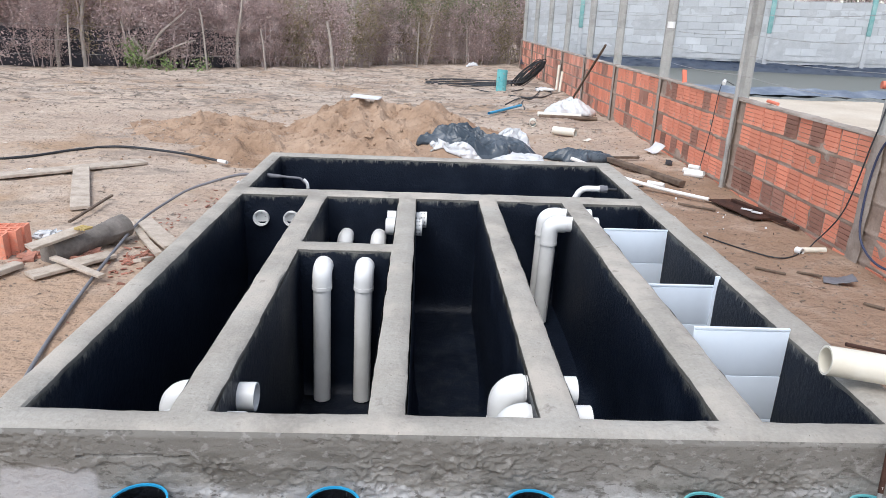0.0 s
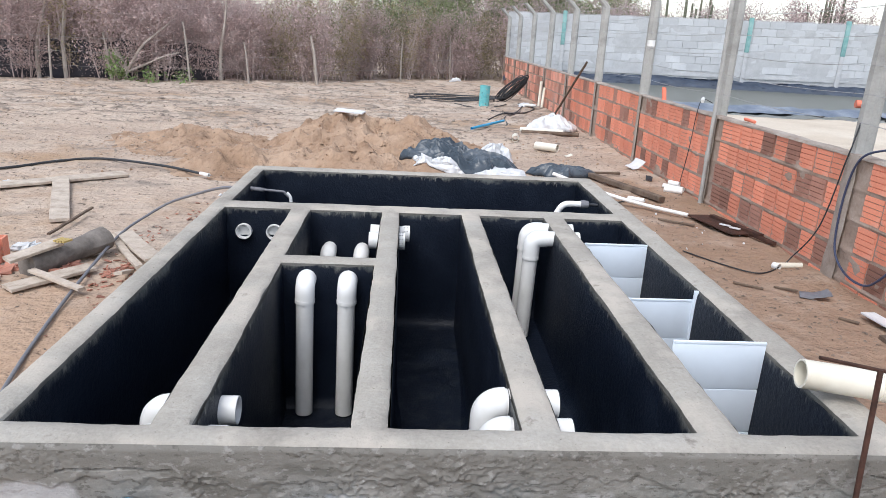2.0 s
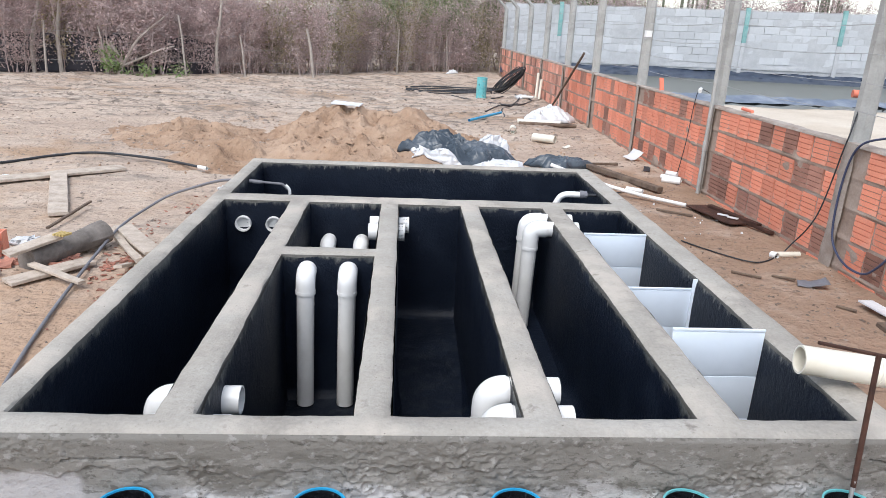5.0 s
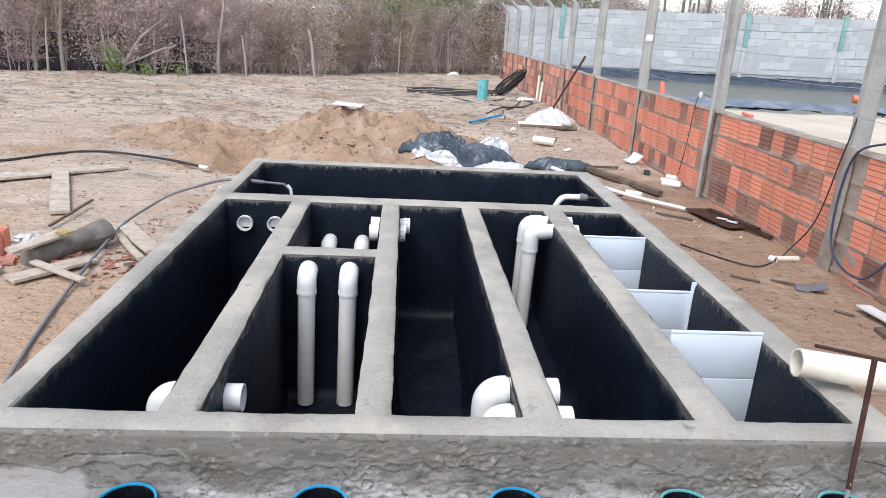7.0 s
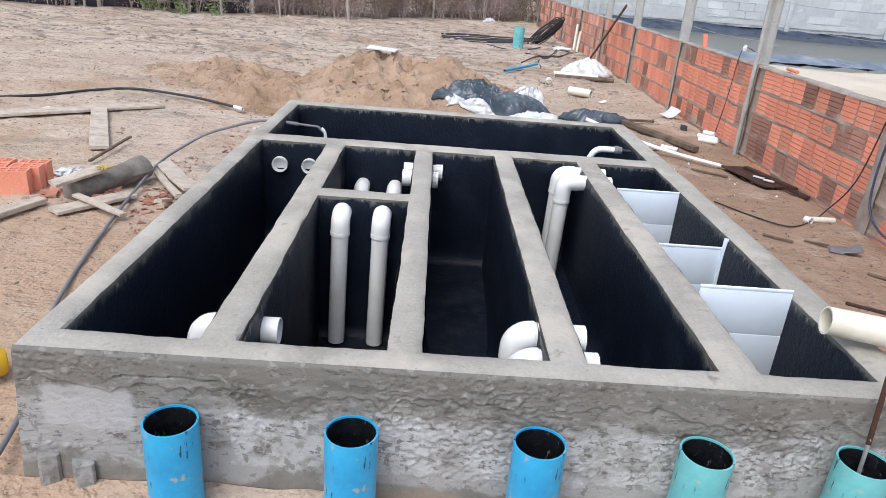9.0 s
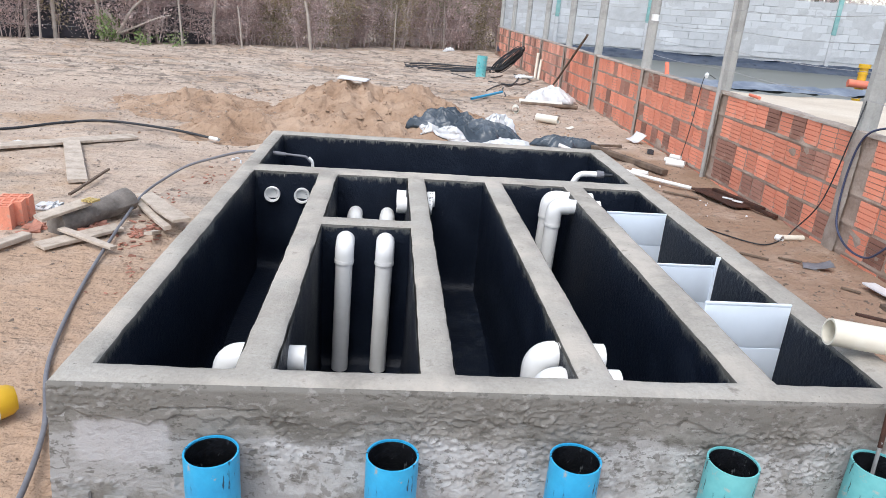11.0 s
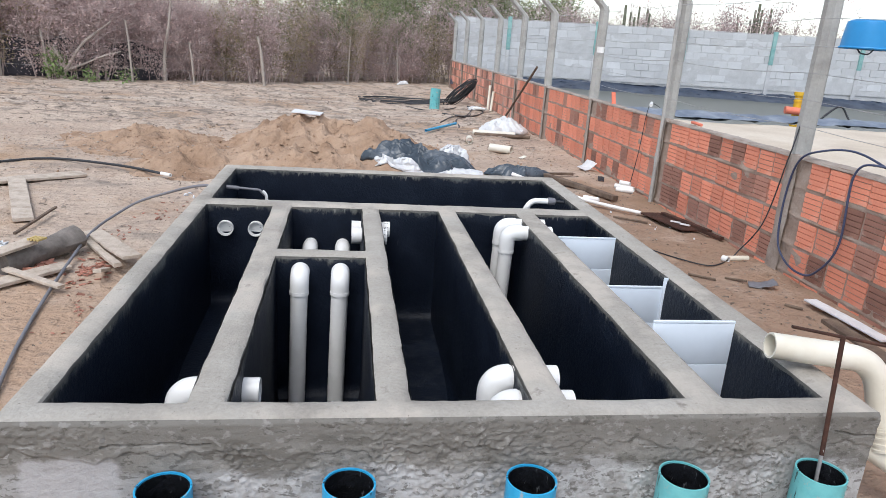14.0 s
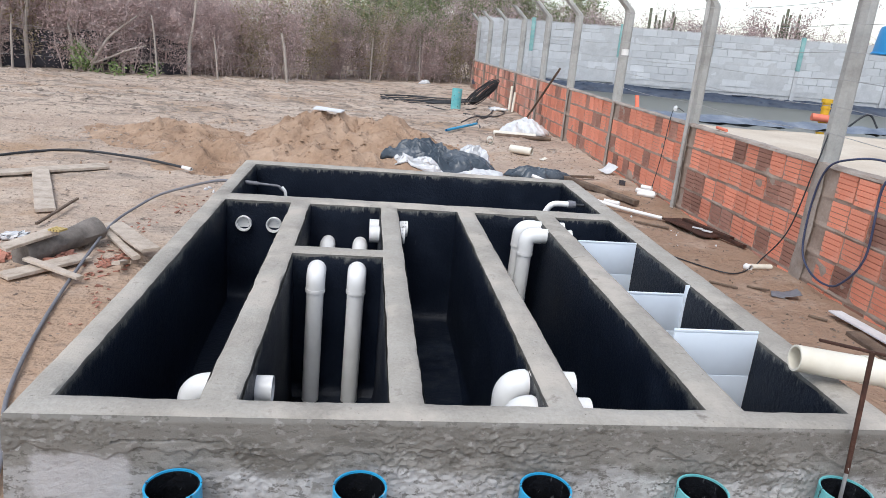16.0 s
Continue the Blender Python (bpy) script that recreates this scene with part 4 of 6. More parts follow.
def brick_wall():
    bm = bmesh.new()
    def core(u, v):
        y = -4 + 28.8 * u
        zz = v * 0.945
        bed = math.exp(-(((zz - 0.709 + 0.113) % 0.226 - 0.113) / 0.016) ** 2)
        smear = max(0, noise.noise(Vector((y * 2.3, zz * 4, 3))) + 0.6 * noise.noise(Vector((y * 7, zz * 9, 5))) - 0.42)
        low = max(0, 0.22 - zz) * max(0, 0.5 + noise.noise(Vector((y * 1.5, zz * 3, 9))))
        x = WX + 0.011 - bed * (0.008 + 0.014 * noise.noise(Vector((y * 3.5, zz * 5, 7)))) - 0.035 * smear - 0.035 * low
        return (max(x, WX - 0.012) + 0.004 * noise.noise(Vector((y * 9, zz * 9, 1))), y, zz - 0.02 if v == 0 else zz)
    bm = sheet(900, 90, core)
    ob = part("wall_east", bm, M_BED)
    tagged(ob, "low wall of red hollow clay bricks with grey mortar joints", "wall", kind="structure")
    bm = bmesh.new()
    box(bm, (WX + 0.072, 10.4, 0.47), (0.09, 28.8, 0.94))
    part("core", bm, M_MORTAR, ob, smooth=False)
    def cap(u, v):
        y = -4 + 28.8 * u
        a = math.pi * v
        n = noise.noise(Vector((y * 3, v * 2, 4))) * 0.012 + noise.noise(Vector((y * 11, v * 5, 4))) * 0.006
        return (WX + 0.055 - math.cos(a) * (0.062 + n), y, 0.925 + math.sin(a) ** 0.6 * (0.028 + n))
    part("cap", sheet(420, 8, cap), M_MORTAR, ob, "rough mortar bed along the wall's top")
    return ob


WALL = brick_wall()
SUN_BRICKS = (brick_mesh(True), brick_mesh(True, 0.200), brick_mesh(True, 0.202))
for me in SUN_BRICKS[:2]:
    me.materials.append(M_BRICK)
SUN_BRICKS[2].materials.append(M_BRICK_B)
BRICKS = []
for row in range(5):
    z = 0.722 - row * 0.226
    y = -3.9 + (0.1 if row % 2 else 0) + rng.uniform(-0.03, 0.03)
    while y < 24.7:
        if all(abs(y - p) > 0.145 for p in POST_Y):
            pick = rng.random()
            kind = 2 if pick < (0.34 if row >= 3 else 0.17) else (1 if pick < 0.55 else 0)
            BRICKS.append((kind, WX + rng.uniform(-0.005, 0.006), y, z + rng.uniform(-0.006, 0.006), rng.uniform(-1.6, 1.6)))
            y += 0.2125 + rng.uniform(-0.004, 0.008)
        else:
            y += 0.03


def post(name, x, y, z0, top, arm, label, group):
    t = thing(name, (x, y, z0), label, "post", group)
    bm = bmesh.new()
    w = 0.067
    prof = [(0, z0 - 0.2), (0, z0 + 0.4), (0, z0 + 0.9), (0, z0 + 1.5), (0, top - 0.02), (-0.02, top + 0.02), (-arm, top + arm * 0.95)]
    rings = []
    for k, (dx, z) in enumerate(prof):
        s = w * (1.0 - 0.1 * k / 6)
        ring = []
        for a in range(8):
            ang = math.pi / 8 + a * math.pi / 4
            ring.append(bm.verts.new((x + dx + s * 1.02 * math.copysign(min(1, abs(math.cos(ang)) * 1.08), math.cos(ang)), y + s * math.copysign(min(1, abs(math.sin(ang)) * 1.08), math.sin(ang)), z)))
        rings.append(ring)
    for a, b in zip(rings, rings[1:]):
        for k in range(8):
            bm.faces.new((a[k], a[(k + 1) % 8], b[(k + 1) % 8], b[k]))
    bm.faces.new(rings[-1])
    bmesh.ops.recalc_face_normals(bm, faces=bm.faces[:])
    for v in bm.verts:
        v.co += wob(v.co, 5, 0.004)
    part("shaft", bm, M_POST, t)
    return t


for y in POST_Y:
    t = post("concrete_post", WX + 0.08, y + POST_SHIFT.get(y, 0.0), 0.0, 2.2, 0.3, "weathered grey concrete fence post with a cranked top", "fence posts")
    bm = sheet(4, 14, lambda u, v: (WX - 0.014 - 0.014 * math.sin(math.pi * u) + 0.004 * noise.noise(Vector((u * 3, v * 9, y))),
                                    y + (u - 0.5) * ((0.14 if abs(y - 5.2) < 0.1 else 0.11) + 0.05 * noise.noise(Vector((v * 4, y, 0)))), v * 0.95))
    part("mortar_strip", bm, M_MORTAR, t, "mortar smeared between post and bricks")

t = thing("conduit_pole", (3.80, 7.52, 0.0), "pale grey plastic conduit standing against the brick wall beside a post", "pipe")
part("pipe", tube([(3.80, 7.52, -0.02), (3.80, 7.525, 0.45), (3.805, 7.53, 0.97), (3.81, 7.56, 1.94), (3.81, 7.58, 2.6)], 0.021, 12, 0.018), M_POST, t)
part("coupling", tube([(3.80, 7.522, 0.47), (3.80, 7.524, 0.57)], 0.026, 12, 0.0215), M_POST, t)

for z, dx in ((1.18, 0), (1.38, 0), (1.58, 0), (1.78, 0), (1.98, 0), (2.16, 0), (2.34, -0.15), (2.46, -0.28)):
    t = thing("barbed_wire", (WX + dx, 10, z), "thin barbed wire strung between concrete posts", "wire", "wire strands")
    pts = []
    for y0, y1 in zip(POST_Y, POST_Y[1:]):
        for k in range(4):
            u = k / 4
            pts.append((WX - 0.02 + dx, y0 + (y1 - y0) * u, z - 0.03 * math.sin(math.pi * u)))
    part("strand", tube(pts, 0.0022, 4), M_STEEL, t)

# ---------------------------------------------------------------- pond beyond the wall
GW0, GW1 = Vector((3.95, 24.9, 0)), Vector((34.0, 19.7, 0.30))
GDIR = (GW1 - GW0).normalized()
GLEN = (GW1 - GW0).length
GN = Vector((GDIR.y, -GDIR.x, 0)).normalized()


def wall_point(s, z, out=0.0):
    return GW0 + GDIR * s + Vector((0, 0, z)) + GN * out


bm = sheet(60, 3, lambda u, v: wall_point(u * GLEN, v * 2.5 - 0.1, -0.006))
BLOCKWALL = part("wall_north", bm, M_BLOCKMORTAR)
tagged(BLOCKWALL, "tall wall of pale grey concrete blocks behind a pond", "wall", kind="structure")
bm = sheet(60, 2, lambda u, v: wall_point(u * GLEN, 2.415 + (0.012 if v == 0.5 else 0), -0.15 + 0.16 * v))
part("coping", bm, M_BLOCKMORTAR, BLOCKWALL)
bm = sheet(40, 2, lambda u, v: wall_point(u * GLEN, v * 2.4, -0.15))
part("back_face", bm, M_BLOCKMORTAR, BLOCKWALL)


def smear_skin(u, v):
    """Mortar smeared unevenly over the lower and middle courses, hiding part of the joints."""
    s, z = u * GLEN, 0.55 + v * 1.85
    n = noise.noise(Vector((s * 0.55, z * 1.1, 3))) + 0.6 * noise.noise(Vector((s * 1.7, z * 3.2, 6))) + 0.3 * noise.noise(Vector((s * 5, z * 8, 9)))
    return wall_point(s, z, 0.012 + 0.04 * max(-0.5, min(0.42, n + 0.38 - 0.34 * v)))


tagged(part("smear", sheet(420, 70, smear_skin), M_BLOCKMORTAR, BLOCKWALL, "grey mortar smeared over the blocks"), kind="stuff")


def block_mesh(w=0.478, h=0.228):
    bm = bmesh.new()
    box(bm, (0, 0, h / 2), (w, 0.05, h), bevel=0.006)
    me = bpy.data.meshes.new("block")
    bm.to_mesh(me)
    bm.free()
    me.materials.append(M_BLOCK)
    return me


BLOCKS = []
for row in range(3, 10):
    s = 0.245 if row % 2 else 0.0
    while s < GLEN - 0.5:
        BLOCKS.append((s + 0.24, row * 0.24 + 0.012, rng.uniform(-0.004, 0.006)))
        s += 0.49

for s in [1.9 + 3.03 * k for k in range(9)]:
    t = thing("wall_pillar", wall_point(s, 0, 0.02), "slim concrete pillar in a block wall, painted teal near its top", "pillar", "wall pillars")
    bm = bmesh.new()
    ang = math.atan2(GDIR.y, GDIR.x)
    box(bm, wall_point(s, 0.70, 0.03), (0.13, 0.11, 1.4), Matrix.Rotation(ang, 3, "Z"), bevel=0.01)
    part("shaft", bm, M_BLOCKMORTAR, t)
    bm = bmesh.new()
    box(bm, wall_point(s, 1.95, 0.035), (0.135, 0.12, 1.10), Matrix.Rotation(ang, 3, "Z"), bevel=0.01)
    part("painted_top", bm, M_GREENPAINT, t, "faded teal painted top")

WATER = 0.30
bm = sheet(40, 24, lambda u, v: (3.97 + u * 40, 12.6 + v * 12.6, WATER))
water = part("water", bm, M_WATER)
tagged(water, "still murky grey-green pond water", "water", kind="structure")


def far_liner(u, v):
    s = u * GLEN
    top = 0.55 + 0.07 * noise.noise(Vector((s * 0.5, 1, 0))) + 0.05 * noise.noise(Vector((s * 2.2, 4, 0)))
    z = 0.2 + (top - 0.2) * v
    out = 1.25 * (1 - v) ** 1.3 + 0.04 + 0.13 * noise.noise(Vector((s * 2.4, v * 3, 6))) + 0.09 * (0.5 - abs(noise.noise(Vector((s * 5 + v * 4, v * 5, 2)))) * 2)
    return wall_point(s, 0, out).to_2d().to_3d() + Vector((0, 0, z))


ob = part("pond_liner", sheet(360, 12, far_liner), M_LINER)
tagged(ob, "dark blue-black plastic pond liner, wrinkled along the far bank", "pond liner")


def bank(u, v):
    x = 3.955 + u * 30
    y = 1.5 + v * 12.2
    z = 0.44 + 0.03 * noise.noise(Vector((x * 1.2, y * 1.2, 3))) + 0.015 * noise.noise(Vector((x * 4, y * 4, 3)))
    if v > 0.93:
        z -= (v - 0.93) / 0.07 * 0.2
    return (x, y, z)


ob = part("sand_bank", sheet(120, 90, bank), M_BANK)
tagged(ob, "pale dry sand bank beside the pond", "ground", kind="structure")


def near_liner(u, v):
    x = 3.97 + u * 28
    y = 13.35 + 0.15 * noise.noise(Vector((x * 0.6, 0, 3))) + (v - 0.5) * 1.0
    z = 0.49 + 0.15 * math.exp(-((v - 0.45) * 3.2) ** 2) - 0.10 * v + 0.05 * noise.noise(Vector((x * 2.2, v * 3, 1))) + 0.025 * noise.noise(Vector((x * 6, v * 6, 1)))
    return (x, y, z)


ob = part("pond_liner", sheet(300, 12, near_liner), M_LINERPALE)
tagged(ob, "blue-grey plastic pond liner folded over the near bank", "pond liner")


# ---------------------------------------------------------------- scrub and trees
def plant(name, label, category, height, spread, stems, leaves, leaf_size, mat, seed, lean=0.25, low=0.05, group="", clump=9, twigs=220, bark=None):
    """Many leaning tapered stems with side twigs, and a crown of small leaves in clumps along them."""
    r = random.Random(seed)
    t = thing(name, (0, 0, 0), label, category, group)
    bm = bmesh.new()
    tips = []
    for s in range(stems):
        a = r.uniform(0, 2 * math.pi)
        base = Vector((math.cos(a), math.sin(a), 0)) * r.uniform(0, spread * 0.6)
        h = height * r.uniform(0.6, 1.0)
        d = Vector((math.cos(a) * lean * r.uniform(0.2, 1.2), math.sin(a) * lean * r.uniform(0.2, 1.2), 1))
        pts, p = [], base.copy()
        n = 6
        for k in range(n + 1):
            pts.append(p.copy())
            p = p + d * (h / n) + Vector((r.uniform(-1, 1), r.uniform(-1, 1), 0)) * 0.07 * h / n * 3
        rad = r.uniform(0.008, 0.02) * height / 2.8
        tube(pts, rad, 4, bm=bm, taper=rad * 0.25)
        for k in range(r.randint(4, 7)):
            i = r.randint(1, n - 1)
            q = pts[i]
            b = Vector((r.uniform(-1, 1), r.uniform(-1, 1), r.uniform(0.1, 1.2))).normalized() * r.uniform(0.25, 0.6) * height / 2.8
            mid = q + b * 0.5 + Vector((r.uniform(-1, 1), r.uniform(-1, 1), 0)) * 0.05
            tube([q, mid, q + b], rad * 0.4, 3, bm=bm, taper=rad * 0.12)
            tips += [(q + b * u) for u in (0.4, 0.7, 1.0)]
        tips += pts[1:]
    # fine twigs
    for k in range(twigs):
        q = r.choice(tips)
        b = Vector((r.uniform(-1, 1), r.uniform(-1, 1), r.uniform(-0.5, 1))).normalized() * r.uniform(0.15, 0.45)
        w = b.cross(Vector((r.uniform(-1, 1), r.uniform(-1, 1), 0.3))).normalized() * 0.005
        bm.faces.new([bm.verts.new(q - w), bm.verts.new(q + w), bm.verts.new(q + b)])
    part("trunk", bm, bark or M_BARK, t, smooth=False)
    verts, faces = [], []
    k = 0
    while k < leaves:
        c = r.choice(tips) + Vector((r.gauss(0, 0.16), r.gauss(0, 0.16), r.gauss(0, 0.14))) * height / 2.8
        if c.z < low * height:
            k += 1
            continue
        for _ in range(clump):
            p = c + Vector((r.gauss(0, 0.07), r.gauss(0, 0.07), r.gauss(0, 0.07)))
            u = Vector((r.uniform(-1, 1), r.uniform(-1, 1), r.uniform(-1, 1))).normalized()
            w = u.orthogonal().normalized()
            s = leaf_size * r.uniform(0.6, 1.3)
            i = len(verts)
            verts += [p - u * s, p + w * s * 0.45, p + u * s, p - w * s * 0.45]
            faces.append((i, i + 1, i + 2, i + 3))
            k += 1
    me = bpy.data.meshes.new("crown")
    me.from_pydata(verts, [], faces)
    me.materials.append(mat)
    c = new("crown", me)
    c.parent = t
    return t


def fence_y(x):
    """The way of the scrub's edge."""
    pts = [(-40, 12.0), (-9, 18.2), (-5, 19.7), (-2, 21.3), (0.5, 24.0), (4, 25.6), (40, 27)]
    for (a, ya), (b, yb) in zip(pts, pts[1:]):
        if a <= x <= b:
            return ya + (yb - ya) * (x - a) / (b - a)
    return 25


BROWN = [plant("dry_shrub", "leafless brown dry-season thorn shrub with a few dead leaves", "shrub", 2.6, 0.9, 15, 4600, 0.033, M_LEAFBROWN, s, group="dry scrub", twigs=1500, clump=5, low=0.0) for s in (11, 12, 13, 14)]
OLIVE = [plant("yellowing_shrub", "shrub with thin yellowing olive leaves", "shrub", 2.7, 0.8, 12, 2600, 0.038, M_LEAFOLIVE, s, group="dry scrub", low=0.08, twigs=700, clump=6) for s in (21, 22)]
GREEN = [plant("green_tree", "small green bushy tree among dry scrub", "tree", 3.4, 0.9, 10, 4200, 0.042, M_LEAFGREEN, s, group="green trees", low=0.35, twigs=400) for s in (31, 32)]
BARE = [plant("bare_tree", "bare grey thorn tree with upright thin branches", "tree", 2.9, 0.8, 14, 220, 0.03, M_LEAFBROWN, s, group="bare trees", lean=0.35, twigs=900, clump=4) for s in (41, 42)]


pr = random.Random(5)
used = set()


def plant_at(src, x, y, s):
    m = pose(x, y, -0.03, 0, 0, pr.uniform(0, 360))
    if src.name not in used:
        used.add(src.name)
        src.matrix_basis = m
        src.scale = (s, s, s)
        return src
    ob = copy_thing(src, m)
    ob.scale = (s, s, s)
    return ob


for row, (off, step, scl) in enumerate(((0.72, 0.95, 0.92), (1.3, 1.0, 1.0), (2.4, 1.2, 1.06), (3.8, 1.5, 1.12))):
    x = -20.0 + 0.3 * row
    while x < 3.6:
        y = fence_y(x) + off + pr.uniform(-0.25, 0.25)
        pick = pr.random()
        src = pr.choice(BROWN)
        if -3.3 < x < -1.2 and row < 2 and pick < 0.75:
            src = pr.choice(OLIVE)
        elif x > -0.3 and row > 0 and pick < 0.42:
            src = pr.choice(GREEN)
        elif x > 0.2 and pick < 0.75:
            src = pr.choice(OLIVE)
        elif pick < 0.08:
            src = pr.choice(OLIVE)
        elif row > 1 and pick > 0.75 and x > -3:
            src = pr.choice(GREEN)
        s = scl * pr.uniform(0.85, 1.12) * (1.20 if x < -5 else 1.0)
        if src in GREEN:
            s *= 0.9
        plant_at(src, x, y, s)
        x += step * pr.uniform(0.75, 1.2)
for x, y, s in ((1.2, 30.0, 1.3), (3.0, 29.5, 1.4), (4.4, 28.5, 1.3), (5.6, 29.5, 1.45), (7.0, 28.5, 1.3), (8.4, 29.5, 1.4), (9.8, 29.8, 1.2), (0.8, 31.5, 1.75), (2.2, 32.0, 1.6), (5.2, 31.5, 1.75), (6.4, 32.0, 1.9)):
    plant_at(pr.choice(GREEN), x, y, s)
x = 4.5
while x < 34:
    plant_at(pr.choice(BARE if pr.random() < 0.85 else BROWN), x, 26.6 + pr.uniform(-0.5, 3.0) - max(0, x - 6) * 0.16, pr.uniform(1.2, 1.5))
    x += pr.uniform(0.35, 0.6)

# columnar cacti behind the block wall
M_CACTUS = material("grey_green_cactus", [(0.12, 0.13, 0.09), (0.19, 0.20, 0.14)], 5, 0.9, 0.3, 30)


def cactus(x, y, h, arms, seed):
    r = random.Random(seed)
    t = thing("cactus", (x, y, 0), "tall grey-green columnar cactus with upright arms", "cactus", "cacti")
    part("stem", tube([(x, y, -0.1), (x + 0.03, y, h * 0.5), (x, y, h)], 0.085, 7, taper=0.05), M_CACTUS, t)
    for k in range(arms):
        dx, dy, z0, top = r.uniform(-0.8, 0.8), r.uniform(-0.4, 0.4), h * r.uniform(0.3, 0.5), h * r.uniform(0.78, 1.02)
        part("arm", tube(smooth_path([(x, y, z0), (x + dx * 0.8, y + dy * 0.8, z0 + 0.15), (x + dx, y + dy, z0 + 0.5), (x + dx * 1.1, y + dy, top)], 4), 0.06, 6, taper=0.04), M_CACTUS, t)


for k, (x, y, h, arms) in enumerate(((10.6, 26.3, 3.3, 4), (12.0, 27.5, 3.3, 3), (15.8, 26.0, 3.7, 7), (16.8, 26.8, 3.6, 5), (21.3, 25.0, 3.7, 5), (25.5, 24.5, 3.6, 4), (-0.9, 27.5, 3.6, 7), (0.4, 28.0, 3.5, 5))):
    cactus(x, y, h, arms, 70 + k)

# stakes and wires of the scrub fence
for x, y, h, lean in ((-8.39, 18.5, 1.3, 0.1), (-7.1, 19.0, 1.2, -0.12), (-5.22, 19.4, 1.55, -0.1), (-3.85, 20.2, 1.1, -0.1), (-2.05, 20.9, 1.35, -0.18), (0.32, 24.0, 1.4, 0.05), (2.07, 25.2, 1.5, -0.08)):
    r0 = 0.05 if x == -2.05 else 0.03
    ob = thing("fence_stake", (x, y, 0), "rough grey wooden fence stake in front of dry scrub", "fence stake", "scrub fence stakes")
    part("stake", tube(smooth_path([(x, y, -0.1), (x + lean * 0.3, y, h * 0.35), (x + lean * 0.55, y, h * 0.7), (x + lean, y, h)], 4), r0, 7, taper=r0 * 0.7), M_PALEBARK, ob)
for x, y, h, lean in ((-8.8, 18.75, 2.3, 0.35), (-8.2, 18.9, 2.6, 0.15), (-4.6, 20.15, 2.2, 0.2)):
    ob = thing("scrub_trunk", (x, y, 0), "grey crooked trunk at the scrub's edge", "tree trunk", "scrub trunks")
    part("trunk", tube(smooth_path([(x, y, -0.1), (x + lean * 0.1, y, h * 0.35), (x + lean * 0.7, y + 0.1, h * 0.7), (x + lean, y + 0.2, h)], 4), 0.055, 7, taper=0.025), M_PALEBARK, ob)
for z in (0.35, 0.7, 1.05):
    t = thing("fence_wire", (-3, 20.3, z), "thin fence wire along the scrub", "wire", "scrub fence wires")
    part("strand", tube([(x, fence_y(x) + 0.05, z + 0.03 * noise.noise(Vector((x, z, 0)))) for x in np.arange(-16, 3.8, 0.6)], 0.003, 4), M_STEEL, t)

# dark net behind the fallen branch
ob = part("shade_net", sheet(120, 10, lambda u, v: (-13.0 + 8.4 * u, fence_y(-13.0 + 8.4 * u) + 0.62 + 0.06 * noise.noise(Vector((u * 12, v * 3, 2))), v * (0.95 + 0.22 * noise.noise(Vector((u * 16, 0, 0)))))), M_NET)
ob.modifiers.new("thick", "SOLIDIFY").thickness = 0.01
tagged(ob, "dark shade net hung along the scrub fence", "net")
t = thing("dead_branch", (-6.8, 19.2, 0.1), "pale forked dead branch lying against the scrub", "branch")
part("branch", tube(smooth_path([(-6.85, 19.15, 0.05), (-6.6, 19.1, 0.45), (-6.3, 19.1, 0.9), (-5.9, 19.15, 1.25), (-5.6, 19.2, 1.5)], 5), 0.05, 7, taper=0.015), M_PALEBARK, t)
part("branch", tube(smooth_path([(-6.7, 19.12, 0.25), (-6.3, 19.1, 0.42), (-5.8, 19.1, 0.65), (-5.4, 19.15, 0.78)], 5), 0.035, 6, taper=0.012), M_PALEBARK, t)
part("branch", tube(smooth_path([(-6.75, 19.12, 0.3), (-6.85, 19.1, 0.55), (-7.0, 19.1, 0.8)], 5), 0.055, 6, taper=0.03), M_PALEBARK, t)
M_FRESH = material("fresh_leaves", [(0.12, 0.18, 0.06), (0.19, 0.26, 0.09)], 1, 0.7, 0, 30, random_by="island", spread=0.3)
weeds = plant("green_weed", "fresh green weed at the foot of the scrub", "plant", 0.75, 0.25, 7, 260, 0.05, M_FRESH, 61, lean=0.5, clump=5, twigs=10)
weeds.matrix_basis = pose(-6.95, 19.0, 0)
low = plant("ground_weed", "low yellow-green weeds at the fence", "plant", 0.3, 0.5, 9, 120, 0.045, M_FRESH, 62, lean=1.2, clump=5, twigs=10, group="weeds")
low.matrix_basis = pose(-6.2, 19.0, 0)
for x, y in ((-5.4, 19.3),):
    copy_thing(low, pose(x, y, 0, 0, 0, x * 50))


# ---------------------------------------------------------------- loose things on the sand
def board(name, a, b, w, h, label, mat=None, roll=0.0, rough=0.006, category="board", group="loose boards"):
    t = thing(name, a, label, category, group)
    part("plank", beam(a, b, w, h, min(w, h) * 0.12, roll, rough), mat or M_WOOD, t)
    return t


def hose(name, pts, r, mat, label, end=None):
    t = thing(name, pts[0], label, "hose")
    path = smooth_path(pts, 10)
    part("hose", tube(path, r, 10), mat, t)
    if end:
        d = (path[-1] - path[-6]).normalized()
        part("fitting", tube([path[-1] - d * 0.01, path[-1] + d * 0.12], r * 1.35, 12, r * 1.1), end, t, "white plastic end fitting")
    return t


def at(x, y, dz=0.0):
    return (x, y, surface(x, y) + dz)


M_PEG = material("yellow_wood", [(0.45, 0.33, 0.12), (0.55, 0.42, 0.18)], 8, 0.8, 0.2, 50)
# boards laid as a T
board("board", at(-4.6, 6.0, 0.03), at(-2.43, 7.78, 0.03), 0.20, 0.028, "long grey weathered board lying on sand")
